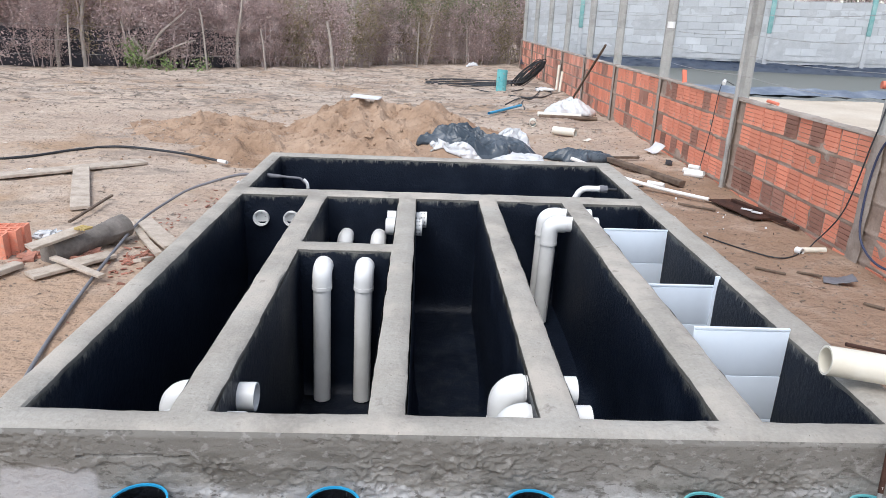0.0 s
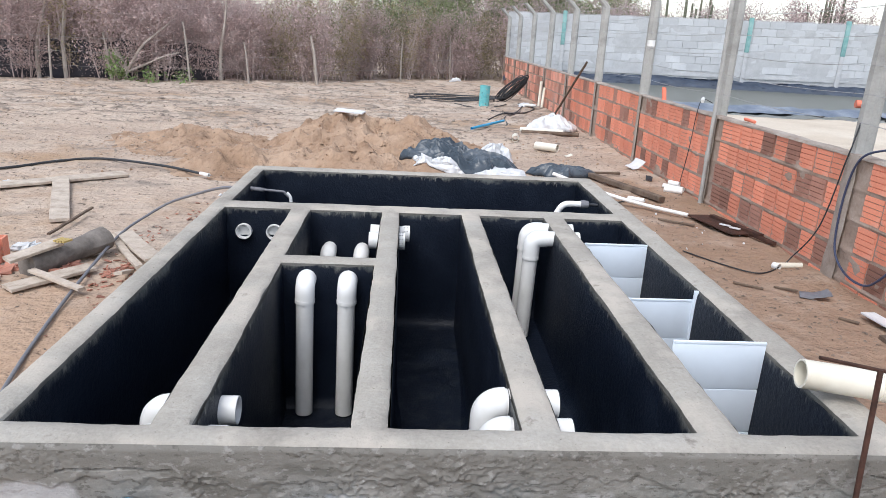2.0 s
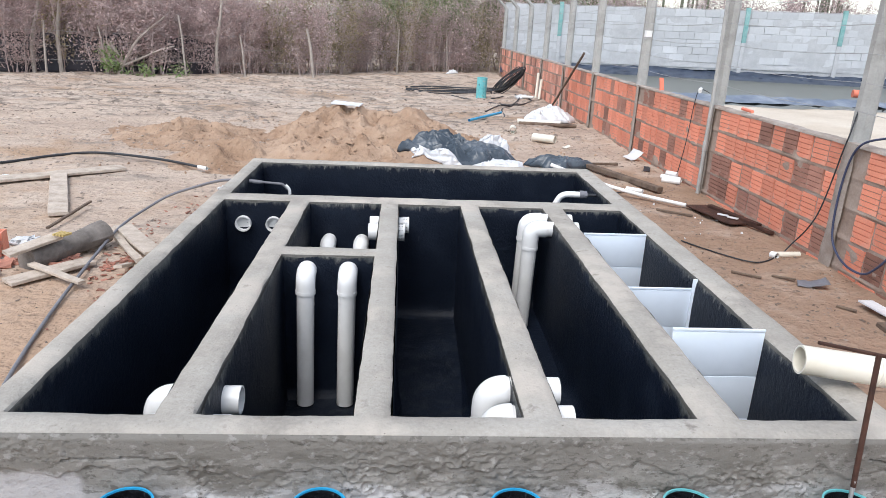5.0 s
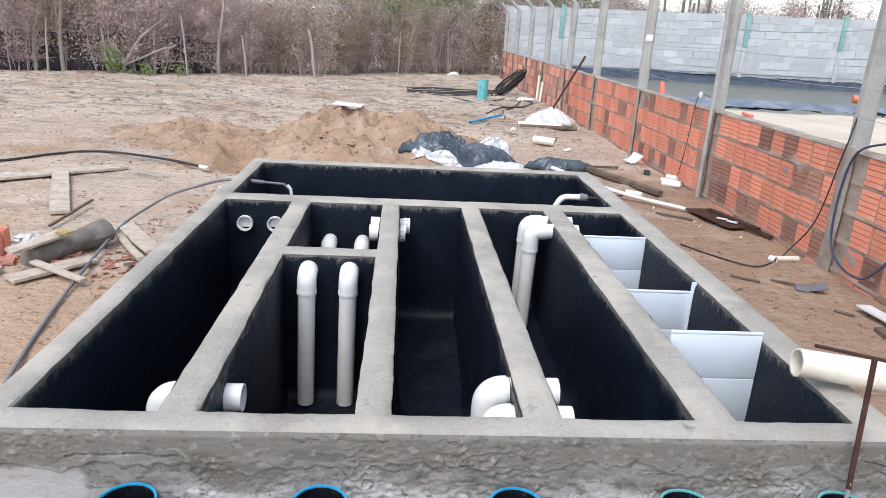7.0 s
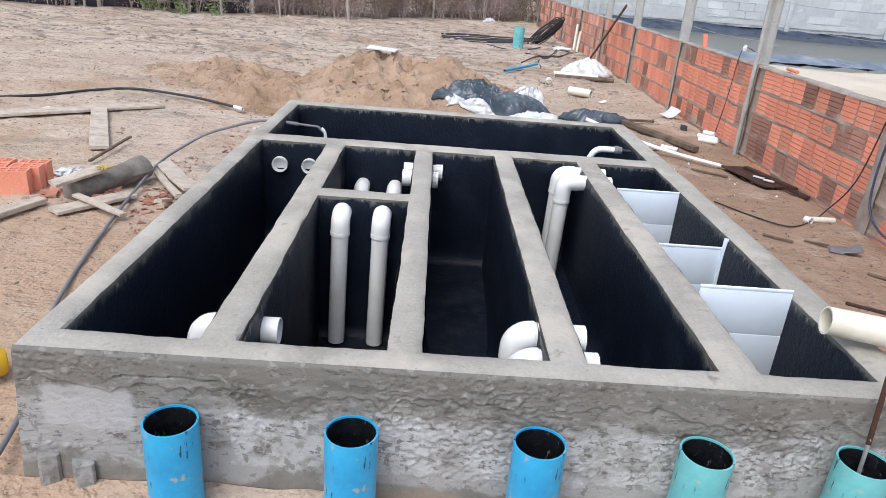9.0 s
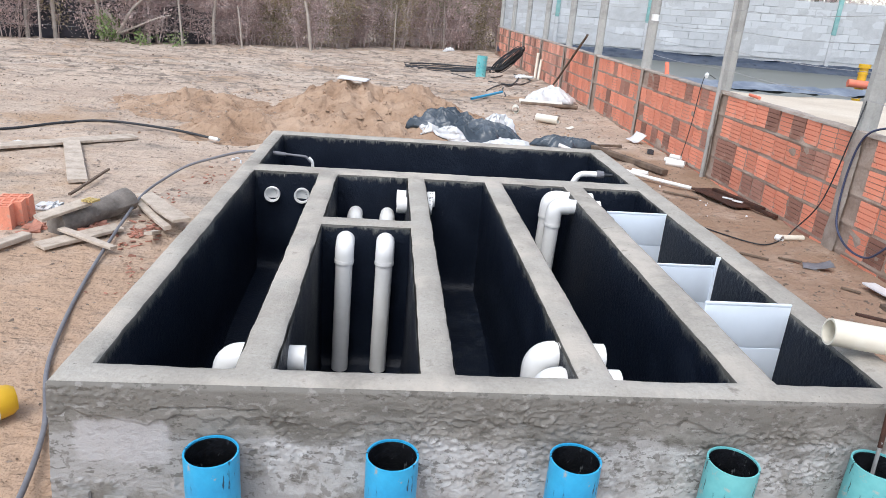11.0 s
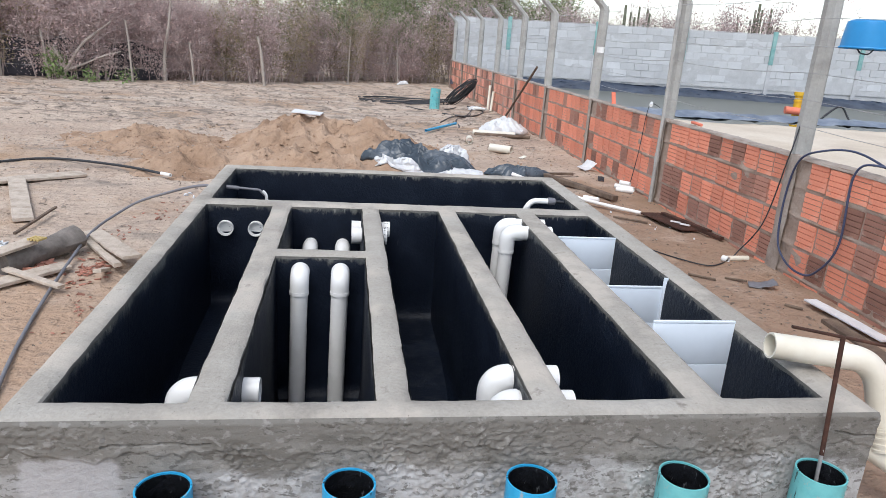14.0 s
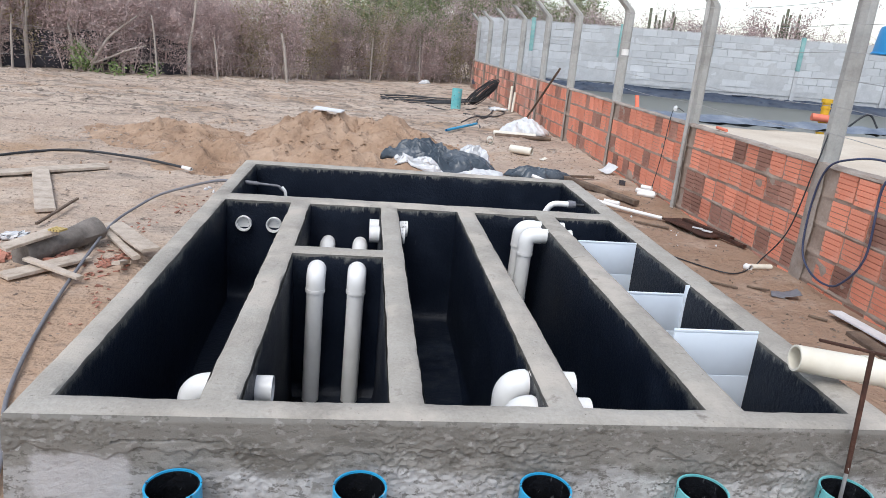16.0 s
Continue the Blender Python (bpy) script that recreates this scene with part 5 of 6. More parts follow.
board("board", at(-2.88, 7.3, 0.055), at(-2.235, 5.90, 0.03), 0.15, 0.028, "short grey weathered board lying across another")
# debris by the tank's side
board("board", (-1.90, 4.54, 0.16), (-1.71, 4.83, 0.20), 0.085, 0.022, "broken grey board resting on a log", roll=10)
board("board", at(-1.84, 4.40, 0.025), at(-1.50, 4.795, 0.03), 0.14, 0.022, "short pale board on sand beside a log")
board("board", at(-1.80, 4.62, 0.06), at(-1.38, 4.365, 0.05), 0.05, 0.02, "narrow splintered board on sand")
board("board", at(-2.14, 4.06, 0.03), at(-1.99, 4.56, 0.03), 0.075, 0.035, "grey square batten on sand")
board("board", at(-1.685, 5.57, 0.02), at(-1.16, 4.72, 0.07), 0.05, 0.028, "grey batten lying under a wider plank", roll=5)
board("board", at(-1.595, 5.56, 0.05), at(-1.08, 4.78, 0.11), 0.125, 0.022, "wide grey plank lying against the tank")
board("board", at(-1.25, 4.78, 0.02), at(-1.22, 4.52, 0.10), 0.05, 0.022, "short offcut leaning on rubble")
board("stick", at(-2.13, 5.5, 0.03), at(-2.11, 6.22, 0.06), 0.022, 0.018, "thin dark stick on sand", M_WOODDARK, category="stick")
for k in range(4):
    board("wooden_peg", (-1.72 + 0.022 * k, 4.775 - 0.008 * k, 0.222), (-1.69 + 0.022 * k, 4.835 - 0.008 * k, 0.226), 0.016, 0.014, "small yellow wooden peg on a board", M_PEG, category="peg", group="pegs")


def log():
    t = thing("log", (-1.72, 4.95, 0), "short thick grey log with rough bark", "log")
    a, b = Vector((-1.85, 4.67, 0.075)), Vector((-1.595, 5.24, 0.085))
    d = b - a
    side = d.cross(Vector((0, 0, 1))).normalized()
    bm = bmesh.new()
    rings = []
    for i in range(25):
        p = a + d * i / 24 + wob(a + d * i / 24, 4, 0.02)
        ring = []
        for k in range(18):
            an = 2 * math.pi * k / 18
            o = side * math.cos(an) + Vector((0, 0, 1)) * math.sin(an)
            rr = (0.072 + 0.014 * abs(i / 12 - 1)) * (1 + 0.07 * noise.noise(Vector((an * 3, i * 0.35, 2))) + 0.22 * noise.noise(o * 1.6 + p * 3))
            ring.append(bm.verts.new(p + o * rr))
        rings.append(ring)
    for r0, r1 in zip(rings, rings[1:]):
        for k in range(18):
            bm.faces.new((r0[k], r0[(k + 1) % 18], r1[(k + 1) % 18], r1[k]))
    bm.faces.new(rings[0][::-1])
    bm.faces.new(rings[-1])
    bmesh.ops.recalc_face_normals(bm, faces=bm.faces[:])
    part("trunk", bm, M_LOG, t)


log()


def hollow_brick(x, y, z, turn, label):
    t = thing("hollow_brick", (x, y, z), label, "brick", "spare bricks")
    bm = bmesh.new()
    h = 0.165
    xs = [-0.095, -0.083, -0.036, -0.024, 0.024, 0.036, 0.083, 0.095]
    ys = [-0.05, -0.038, -0.006, 0.006, 0.038, 0.05]
    m = pose(x, y, z, 0, 0, turn)
    seen = {}

    def v(i, j, k):
        if (i, j, k) not in seen:
            seen[i, j, k] = bm.verts.new(m @ Vector((xs[i], ys[j], h * k)))
        return seen[i, j, k]

    full = {(i, j) for i in range(7) for j in range(5) if i % 2 == 0 or j % 2 == 0}
    for i, j in full:
        bm.faces.new((v(i, j, 1), v(i + 1, j, 1), v(i + 1, j + 1, 1), v(i, j + 1, 1)))
        for di, dj, a, b in ((-1, 0, (i, j + 1), (i, j)), (1, 0, (i + 1, j), (i + 1, j + 1)), (0, -1, (i, j), (i + 1, j)), (0, 1, (i + 1, j + 1), (i, j + 1))):
            if (i + di, j + dj) not in full:
                bm.faces.new((v(*a, 1), v(*a, 0), v(*b, 0), v(*b, 1)))
    bmesh.ops.recalc_face_normals(bm, faces=bm.faces[:])
    part("body", bm, M_BRICK, t, smooth=False)


for x, y, z, a in ((-2.26, 4.74, 0, 12), (-2.24, 4.86, 0, 10), (-2.47, 4.71, 0, 8), (-2.45, 4.83, 0, 14), (-2.48, 4.96, 0, 5), (-2.25, 4.98, 0, 9), (-2.68, 4.78, 0, 20)):
    hollow_brick(x, y, z + ground_height(x, y), a, "red hollow clay brick standing with its holes upward")


def rubble(name, cx, cy, rx, ry, count, size, mat, label, seed, z=0.0):
    r = random.Random(seed)
    bm = bmesh.new()
    for k in range(count):
        x, y = cx + r.gauss(0, rx), cy + r.gauss(0, ry)
        s = size * r.uniform(0.4, 1.4)
        rot = Euler((r.uniform(0, 3), r.uniform(0, 3), r.uniform(0, 3))).to_matrix()
        res = bmesh.ops.create_icosphere(bm, subdivisions=1, radius=1)
        for v in res["verts"]:
            v.co = rot @ Vector((v.co.x * s, v.co.y * s * 0.7, v.co.z * s * 0.4)) * (1 + 0.3 * noise.noise(v.co * 2 + Vector((k, 0, 0)))) + Vector((x, y, surface(x, y) + s * 0.15 + z))
    ob = part(name, bm, mat, smooth=False)
    return tagged(ob, label, "rubble", kind="stuff")


def shards(cx, cy, rx, ry, count, size, label, seed):
    """Thin broken flakes of hollow brick lying flat and over one another."""
    r = random.Random(seed)
    bm = bmesh.new()
    for k in range(count):
        x, y = cx + r.gauss(0, rx), cy + r.gauss(0, ry)
        L, W, H = size * r.uniform(0.5, 1.5), size * r.uniform(0.25, 0.7), size * r.uniform(0.10, 0.22)
        rot = Euler((r.gauss(0, 0.25), r.gauss(0, 0.25), r.uniform(0, 3))).to_matrix()
        res = bmesh.ops.create_cube(bm, size=1)
        c = Vector((x, y, surface(x, y) + H * 0.4 + r.uniform(0, 0.012)))
        for v in res["verts"]:
            v.co = c + rot @ Vector((v.co.x * L * r.uniform(0.7, 1.2), v.co.y * W * r.uniform(0.6, 1.2), v.co.z * H))
    return tagged(part("brick_rubble", bm, M_STAIN, smooth=False), label, "rubble", kind="stuff")


shards(-1.34, 4.83, 0.065, 0.13, 80, 0.036, "broken red brick flakes beside the tank", 3)
shards(-1.70, 4.84, 0.04, 0.05, 9, 0.09, "broken red brick pieces beside a log", 4)
shards(-2.03, 4.72, 0.03, 0.05, 7, 0.11, "broken red brick pieces beside standing bricks", 24)
shards(-1.39, 5.6, 0.06, 0.22, 22, 0.026, "broken red brick flakes on sand", 15)
shards(-1.27, 6.4, 0.09, 0.22, 20, 0.034, "broken red brick chips on sand", 14)
shards(-1.15, 4.2, 0.12, 0.30, 40, 0.02, "fine red brick crumbs along the tank", 25)
rubble("pebbles", -1.6, 3.6, 0.6, 1.1, 70, 0.006, M_WOODDARK, "dark twigs and pebbles on sand", 5)
rubble("pebbles", 3.0, 5.5, 0.45, 1.3, 120, 0.009, M_WOODDARK, "dark litter and pebbles on sand", 6)
rubble("pebbles", 2.6, 10.5, 0.9, 1.8, 130, 0.011, M_WOODDARK, "dark litter on sand", 7)
rubble("clods", 0.0, 10.0, 1.4, 1.1, 220, 0.022, M_HEAP, "loose sand clods on a heap", 8)
rubble("clods", -2.3, 9.9, 0.8, 0.7, 120, 0.015, M_HEAP, "loose sand clods on the ground", 9)
rubble("litter", -3.0, 14.0, 3.5, 2.5, 200, 0.014, M_WOODDARK, "dark leaf litter on sand", 10)
rubble("white_chips", 3.2, 6.1, 0.25, 0.5, 12, 0.02, M_WHITESHEET, "small white plastic chips on sand", 12)
rubble("white_chips", -1.2, 6.9, 0.12, 0.15, 4, 0.026, M_WHITESHEET, "small white scraps on sand", 13)



def scatter(name, count, x0, x1, y0, y1, size, mat, label, seed, flat=0.4, skip=None):
    """Small uneven lumps strewn over the ground."""
    r = random.Random(seed)
    verts, faces = [], []
    for _ in range(count):
        x, y = r.uniform(x0, x1), r.uniform(y0, y1)
        if -0.75 < x < 2.2 and 1.95 < y < 6.0:
            continue
        if noise.noise(Vector((x * 0.8, y * 0.8, seed))) < r.uniform(-0.5, 0.3):
            continue
        if skip and skip(x, y):
            continue
        s = size * r.uniform(0.35, 1.0) ** 1.5
        a = r.uniform(0, 6.3)
        c, d = math.cos(a), math.sin(a)
        z = surface(x, y)
        i = len(verts)
        for px, py, pz in ((1, 0, 0.1), (0, 0.55, 0), (-0.9, 0.1, 0.1), (0, -0.5, 0), (0.1, 0.05, flat), (0, 0, -0.2)):
            px, py = px * s * r.uniform(0.6, 1.3), py * s * r.uniform(0.6, 1.3)
            verts.append((x + px * c - py * d, y + px * d + py * c, z + pz * s))
        faces += [(i, i + 1, i + 4), (i + 1, i + 2, i + 4), (i + 2, i + 3, i + 4), (i + 3, i, i + 4)]
    me = bpy.data.meshes.new(name)
    me.from_pydata(verts, [], faces)
    me.materials.append(mat)
    return tagged(new(name, me), label, "litter", kind="stuff")


M_LITTER = material("dry_litter", [(0.12, 0.09, 0.07), (0.20, 0.155, 0.125), (0.32, 0.26, 0.21)], 2, 0.95, 0, 30, random_by="island", spread=0.4)
scatter("leaf_litter", 4000, -14, 3.7, 11.5, 21.5, 0.05, M_LITTER, "dry leaf litter and clods over trampled sand", 31)
scatter("twigs", 4200, -5.5, -0.7, 1.2, 12.0, 0.021, M_LITTER, "small twigs and clods on sand", 32)
scatter("clods", 2600, -4.2, 2.4, 6.8, 12.6, 0.035, M_HEAP, "loose sand clods over the heaps", 33, flat=0.7, skip=lambda x, y: heap_height(x, y) < 0.02)
M_CLOD = material("trampled_clods", [(0.25, 0.20, 0.165), (0.34, 0.28, 0.235), (0.43, 0.365, 0.31)], 2, 0.95, 0, 30, random_by="island", spread=0.35)
scatter("clods", 9000, -15, 3.6, 10.4, 20.5, 0.085, M_CLOD, "trampled brown clods in bands over sand", 36, flat=0.4, skip=lambda x, y: noise.noise(Vector((x * 0.45, y * 1.5, 40))) < 0.0 or heap_height(x, y) > -0.03)
scatter("clods", 500, -4.2, 2.4, 6.8, 12.6, 0.08, M_HEAP, "larger sand clods tumbled down the heaps", 38, flat=0.6, skip=lambda x, y: heap_height(x, y) < 0.04)
scatter("clods", 2500, -6.5, -1.0, 6.4, 10.6, 0.04, M_CLOD, "small brown clods on sand", 37, flat=0.4, skip=lambda x, y: noise.noise(Vector((x * 0.8, y * 1.5, 41))) < 0.05)
scatter("twigs", 3000, 2.2, 3.8, 2.5, 16.0, 0.026, M_LITTER, "small twigs and clods beside the brick wall", 34)
scatter("mortar_crumbs", 500, -0.9, 2.4, 1.0, 1.98, 0.02, M_MORTAR, "grey mortar crumbs in front of the tank", 35)

# hoses
hose("hose", [at(-6.5, 6.4, 0.02), at(-4.6, 7.4, 0.02), at(-3.83, 7.93, 0.02), at(-3.46, 8.4, 0.02), at(-3.03, 8.58, 0.02), at(-2.2, 8.14, 0.05), at(-1.64, 7.80, 0.05)], 0.0145, M_HOSE, "thick black plastic hose curving over the sand", M_PVC)
hose("hose", [at(-0.70, 1.2, 0.02), at(-0.78, 1.9, 0.02), at(-0.94, 2.5, 0.02), at(-1.17, 3.06, 0.02), at(-1.38, 3.95, 0.02), (-1.52, 4.98, 0.06), (-1.58, 5.55, 0.07), (-1.50, 5.88, 0.12), (-1.36, 5.96, 0.20), (-1.08, 5.76, 0.33), (-0.80, 5.48, 0.455), (-0.6, 5.3, 0.503)],
     0.0105, M_HOSEGREY, "grey plastic hose running along the tank")
hose("cable", [(3.98, 5.35, 1.5), (3.83, 5.22, 1.05), (3.81, 5.23, 0.9), (3.79, 5.34, 0.36), (3.72, 5.5, 0.05), at(3.55, 5.35, 0.012), at(3.3, 5.2, 0.012), at(3.1, 5.4, 0.012), at(2.9, 5.7, 0.012)], 0.0055, M_HOSE, "black cable hanging down the brick wall")
hose("rubber_hose", [(4.2, 4.0, 0.6), (4.0, 4.2, 0.93), (3.86, 4.35, 1.02), (3.81, 4.48, 0.92), (3.815, 4.47, 0.42), (3.80, 4.62, 0.16), (3.79, 4.78, 0.10), (3.80, 5.0, 0.14), (3.815, 5.15, 0.28), (3.815, 5.17, 0.65), (3.81, 5.08, 0.93), (3.86, 4.9, 1.03), (3.95, 4.7, 1.06), (4.0, 4.45, 1.0), (4.05, 4.25, 0.9), (4.2, 4.1, 0.55)],
     0.0082, M_HOSEBLUE, "dark blue rubber hose looped over the brick wall")
hose("cable", [(4.2, 8.5, 1.0), (3.95, 8.2, 1.06), (3.84, 8.05, 0.95), (3.81, 8.05, 0.5), (3.78, 8.1, 0.06)], 0.0045, M_HOSE, "black cable looped over the brick wall")
t = thing("cable_plug", (3.93, 8.17, 1.05), "white plastic plug on a cable over the brick wall", "plug")
part("plug", tube([(3.90, 8.10, 1.045), (3.93, 8.17, 1.062), (3.95, 8.2, 1.068)], 0.02, 10), M_PVC, t)
hose("cable", [at(2.0, 12.9, 0.012), at(2.5, 13.6, 0.012), at(2.6, 14.6, 0.012), at(3.0, 15.4, 0.012), at(3.2, 16.3, 0.012)], 0.014, M_HOSE, "black hose end on sand")
hose("cable", [at(2.1, 7.4, 0.012), at(2.4, 7.6, 0.012), at(2.7, 7.3, 0.012), at(3.0, 7.5, 0.012)], 0.008, M_HOSE, "thin black cable on sand")
hose("cable", [at(2.05, 6.35, 0.3), at(2.25, 6.5, 0.15), at(2.5, 6.3, 0.012), at(2.75, 6.1, 0.012)], 0.007, M_HOSE, "thin black cable on sand")

# coils of black pipe against the wall
t = thing("hose_coil", (3.3, 18.2, 0), "coils of thin black irrigation hose leaning on a brick wall", "hose coil")
cr = random.Random(8)
for k in range(15):
    rad = 0.46 + cr.uniform(-0.12, 0.05)
    c = Vector((3.22 + cr.uniform(-0.08, 0.08), 18.0 + cr.uniform(-0.15, 0.15), 0.36 + cr.uniform(-0.05, 0.05)))
    u = Vector((0.68 + cr.uniform(-0.1, 0.1), -0.1, 0.62)).normalized()
    v = Vector((0.55, 0.35, -0.62)).normalized()
    part("coil", tube([c + u * math.cos(a) * rad + v * math.sin(a) * rad * (0.12 + 0.016 * k) for a in np.linspace(0, 2 * math.pi, 29)], 0.012, 5), M_HOSE, t)
for k in range(9):
    y = 17.6 + 0.14 * k
    hose("loose_hose", [at(0.6 + 0.25 * cr.random(), y, 0.02), at(1.4, y + cr.uniform(-0.2, 0.3), 0.03), at(2.2, y + cr.uniform(-0.2, 0.2), 0.05), (3.0, 18.1 + cr.uniform(-0.3, 0.3), 0.12)], 0.013, M_HOSE, "thin black irrigation hose lying on sand")

hose("loose_hose", [at(2.20, 14.1, 0.012), at(2.55, 14.8, 0.014), at(2.95, 15.5, 0.014), at(3.3, 16.7, 0.02)], 0.014, M_HOSE, "black hose trailing from a coil over sand")
hose("loose_hose", [at(2.45, 15.7, 0.012), at(2.85, 15.2, 0.014), at(3.25, 15.8, 0.014), at(3.55, 16.6, 0.02), at(3.3, 17.4, 0.03)], 0.014, M_HOSE, "black hose looped on sand beside a coil")
hose("loose_hose", [at(1.7, 16.9, 0.012), at(2.1, 16.4, 0.012), at(2.6, 16.6, 0.012), at(3.0, 17.3, 0.02)], 0.011, M_HOSE, "thin black hose on sand beside a teal pipe")
# teal pipe standing on the sand
t = thing("teal_pipe", (2.37, 16.6, 0), "teal plastic pipe offcut standing on sand", "pipe")
part("pipe", tube([(2.37, 16.6, -0.02), (2.37, 16.6, 0.25), (2.38, 16.6, 0.50)], 0.12, 20, 0.11), M_TEAL, t)
pipe_run("blue_pipe", [(1.72, 12.45, 0.05), (2.46, 13.75, 0.05)], "blue plastic pipe lying on sand", r=0.024, mat=M_BLUE)
pipe_run("pvc_offcut", [(2.33, 11.35, 0.06), (2.37, 11.62, 0.06)], "short cream pipe offcut on sand", r=0.055, mat=M_CREAM, group="pipe offcuts")
pipe_run("pvc_offcut", [(2.55, 10.72, 0.065), (2.84, 10.50, 0.065)], "short cream pipe offcut on sand", r=0.06, mat=M_CREAM, group="pipe offcuts")
pipe_run("pvc_offcut", [(2.6, 12.6, 0.05), (3.35, 12.45, 0.05)], "long cream pipe offcut on sand", r=0.045, mat=M_CREAM, group="pipe offcuts")
pipe_run("pvc_offcut", [(2.6, 12.4, 0.035), (3.6, 12.3, 0.035)], "brown stained pipe on sand", r=0.035, mat=M_WOODDARK, group="pipe offcuts")
pipe_run("pvc_offcut", [(3.50, 5.36, 0.025), (3.52, 5.31, 0.025)], "small white pipe stub on sand", r=0.027, group="pipe offcuts")
pipe_run("pvc_offcut", [(3.53, 5.36, 0.022), (3.74, 5.38, 0.02)], "small cream pipe piece on sand", r=0.024, mat=M_CREAM, group="pipe offcuts")
pipe_run("pvc_fitting", [(3.64, 8.2, 0.04), (3.80, 8.0, 0.04)], "white plastic pipe fittings in a heap", r=0.03, group="pipe fittings")
pipe_run("pvc_fitting", [(3.57, 8.0, 0.04), (3.75, 7.90, 0.04)], "white plastic pipe fittings in a heap", r=0.03, group="pipe fittings")
pipe_run("pvc_fitting", [(3.68, 8.16, 0.092), (3.77, 8.06, 0.092)], "white plastic pipe fittings in a heap", r=0.028, group="pipe fittings")
hose("white_pipe", [(2.20, 7.75, 0.22), (2.6, 7.45, 0.12), (3.0, 7.2, 0.05), (3.4, 6.85, 0.03)], 0.02, M_PVC, "long white plastic pipe lying on sand")
pipe_run("pvc_offcut", [(3.0, 7.52, 0.03), (3.14, 7.40, 0.03)], "small white pipe stub on sand", r=0.026, group="pipe offcuts")

# timber by the tank's far corner
board("plank", at(2.75, 8.9, 0.06), at(3.35, 7.45, 0.05), 0.085, 0.055, "brown wooden beam on sand", M_WOODDARK)
board("plank", at(2.65, 8.75, 0.05), at(3.3, 8.85, 0.04), 0.04, 0.03, "thin dark batten on sand", M_WOODDARK)
board("stick", at(3.6, 14.75, 0.0), (3.66, 12.5, 1.27), 0.033, 0.033, "dark pole leaning by the brick wall", M_WOODDARK, category="pole")
board("stick", at(3.05, 6.72, 0.01), at(3.35, 6.55, 0.015), 0.03, 0.015, "thin stick on sand", M_WOODDARK, category="stick")
board("stick", at(2.98, 4.95, 0.012), at(3.16, 4.85, 0.012), 0.02, 0.012, "small dark stick on sand", M_WOODDARK, category="stick")

# rusty plate with scraps
t = thing("rusty_plate", (3.6, 6.4, 0.0), "rusty brown steel plate lying on sand by the wall", "metal plate")
part("plate", beam(at(3.52, 6.9, 0.03), at(3.66, 6.2, 0.03), 0.24, 0.012, 0.003, rough=0.01), M_RUST, t)
part("bar", beam(at(3.62, 6.8, 0.05), at(3.77, 6.1, 0.05), 0.055, 0.035, 0.004), M_RUST, t)
part("bar", beam(at(3.70, 6.5, 0.04), at(3.79, 5.9, 0.03), 0.04, 0.03, 0.004), M_RUST, t)
for a, b in (((3.57, 6.5), (3.63, 6.42)), ((3.60, 6.36), (3.66, 6.28))):
    board("scrap", at(*a, 0.06), at(*b, 0.06), 0.03, 0.012, "pale metal scrap on a rusty plate", M_WHITESHEET, category="scrap", group="scraps")
board("stick", at(3.3, 4.95, 0.012), at(3.40, 4.82, 0.02), 0.02, 0.012, "small dark stick on sand", M_WOODDARK, category="stick")
board("white_strip", at(3.61, 4.36, 0.04), at(3.66, 3.68, 0.03), 0.10, 0.012, "white plastic strip lying on sand", M_WHITESHEET, category="strip", group="white strips")
board("white_strip", at(3.70, 3.62, 0.05), at(3.725, 3.15, 0.05), 0.05, 0.025, "white plastic strip lying on sand", M_WHITESHEET, category="strip", group="white strips")
board("board", at(3.53, 4.05, 0.015), at(3.47, 2.85, 0.02), 0.10, 0.03, "dark wet board on sand by the wall", M_WOODDARK)
board("board", at(3.42, 4.36, 0.012), at(3.50, 4.27, 0.012), 0.025, 0.012, "brown board offcut on sand", M_WOODDARK)
board("steel_post", at(3.56, 3.33, 0.0), (3.62, 3.22, 0.75), 0.06, 0.05, "dark rusted steel post standing by the wall", M_RUST, category="post")


def curl(name, c, w, d, turn, rise, label, mat):
    """A thin stiff piece bent up along one side."""
    m = pose(*c, 0, 0, turn)
    ob = part(name, sheet(12, 8, lambda u, v: m @ Vector(((u - 0.5) * w * (1 - 0.25 * v * u), (v - 0.5) * d, rise * (u ** 2) + 0.25 * rise * v + 0.01 * noise.noise(Vector((u * 4, v * 4, w)))))), mat)
    ob.modifiers.new("thick", "SOLIDIFY").thickness = 0.006
    return tagged(ob, label, "scrap", "scraps")


curl("white_scrap", at(3.66, 9.35, 0.015), 0.19, 0.19, 20, 0.10, "bent white plastic sheet scrap on sand", M_WHITESHEET)
curl("grey_scrap", at(3.47, 4.72, 0.015), 0.20, 0.10, -25, 0.05, "bent dark grey plastic piece on sand", M_HOSEGREY)
curl("dark_scrap", at(3.6, 8.6, 0.01), 0.10, 0.08, 70, 0.04, "small dark plastic scrap on sand", M_HOSE)
curl("white_scrap", at(2.95, 10.2, 0.01), 0.10, 0.08, 10, 0.03, "small orange-white chip on sand", M_CREAM)
board("white_board", (-0.45, 10.36, surface(-0.36, 10.3) + 0.03), (-0.04, 10.25, surface(-0.36, 10.3) + 0.015), 0.17, 0.02, "white board lying on the sand heap", M_WHITESHEET, roll=6, category="board")


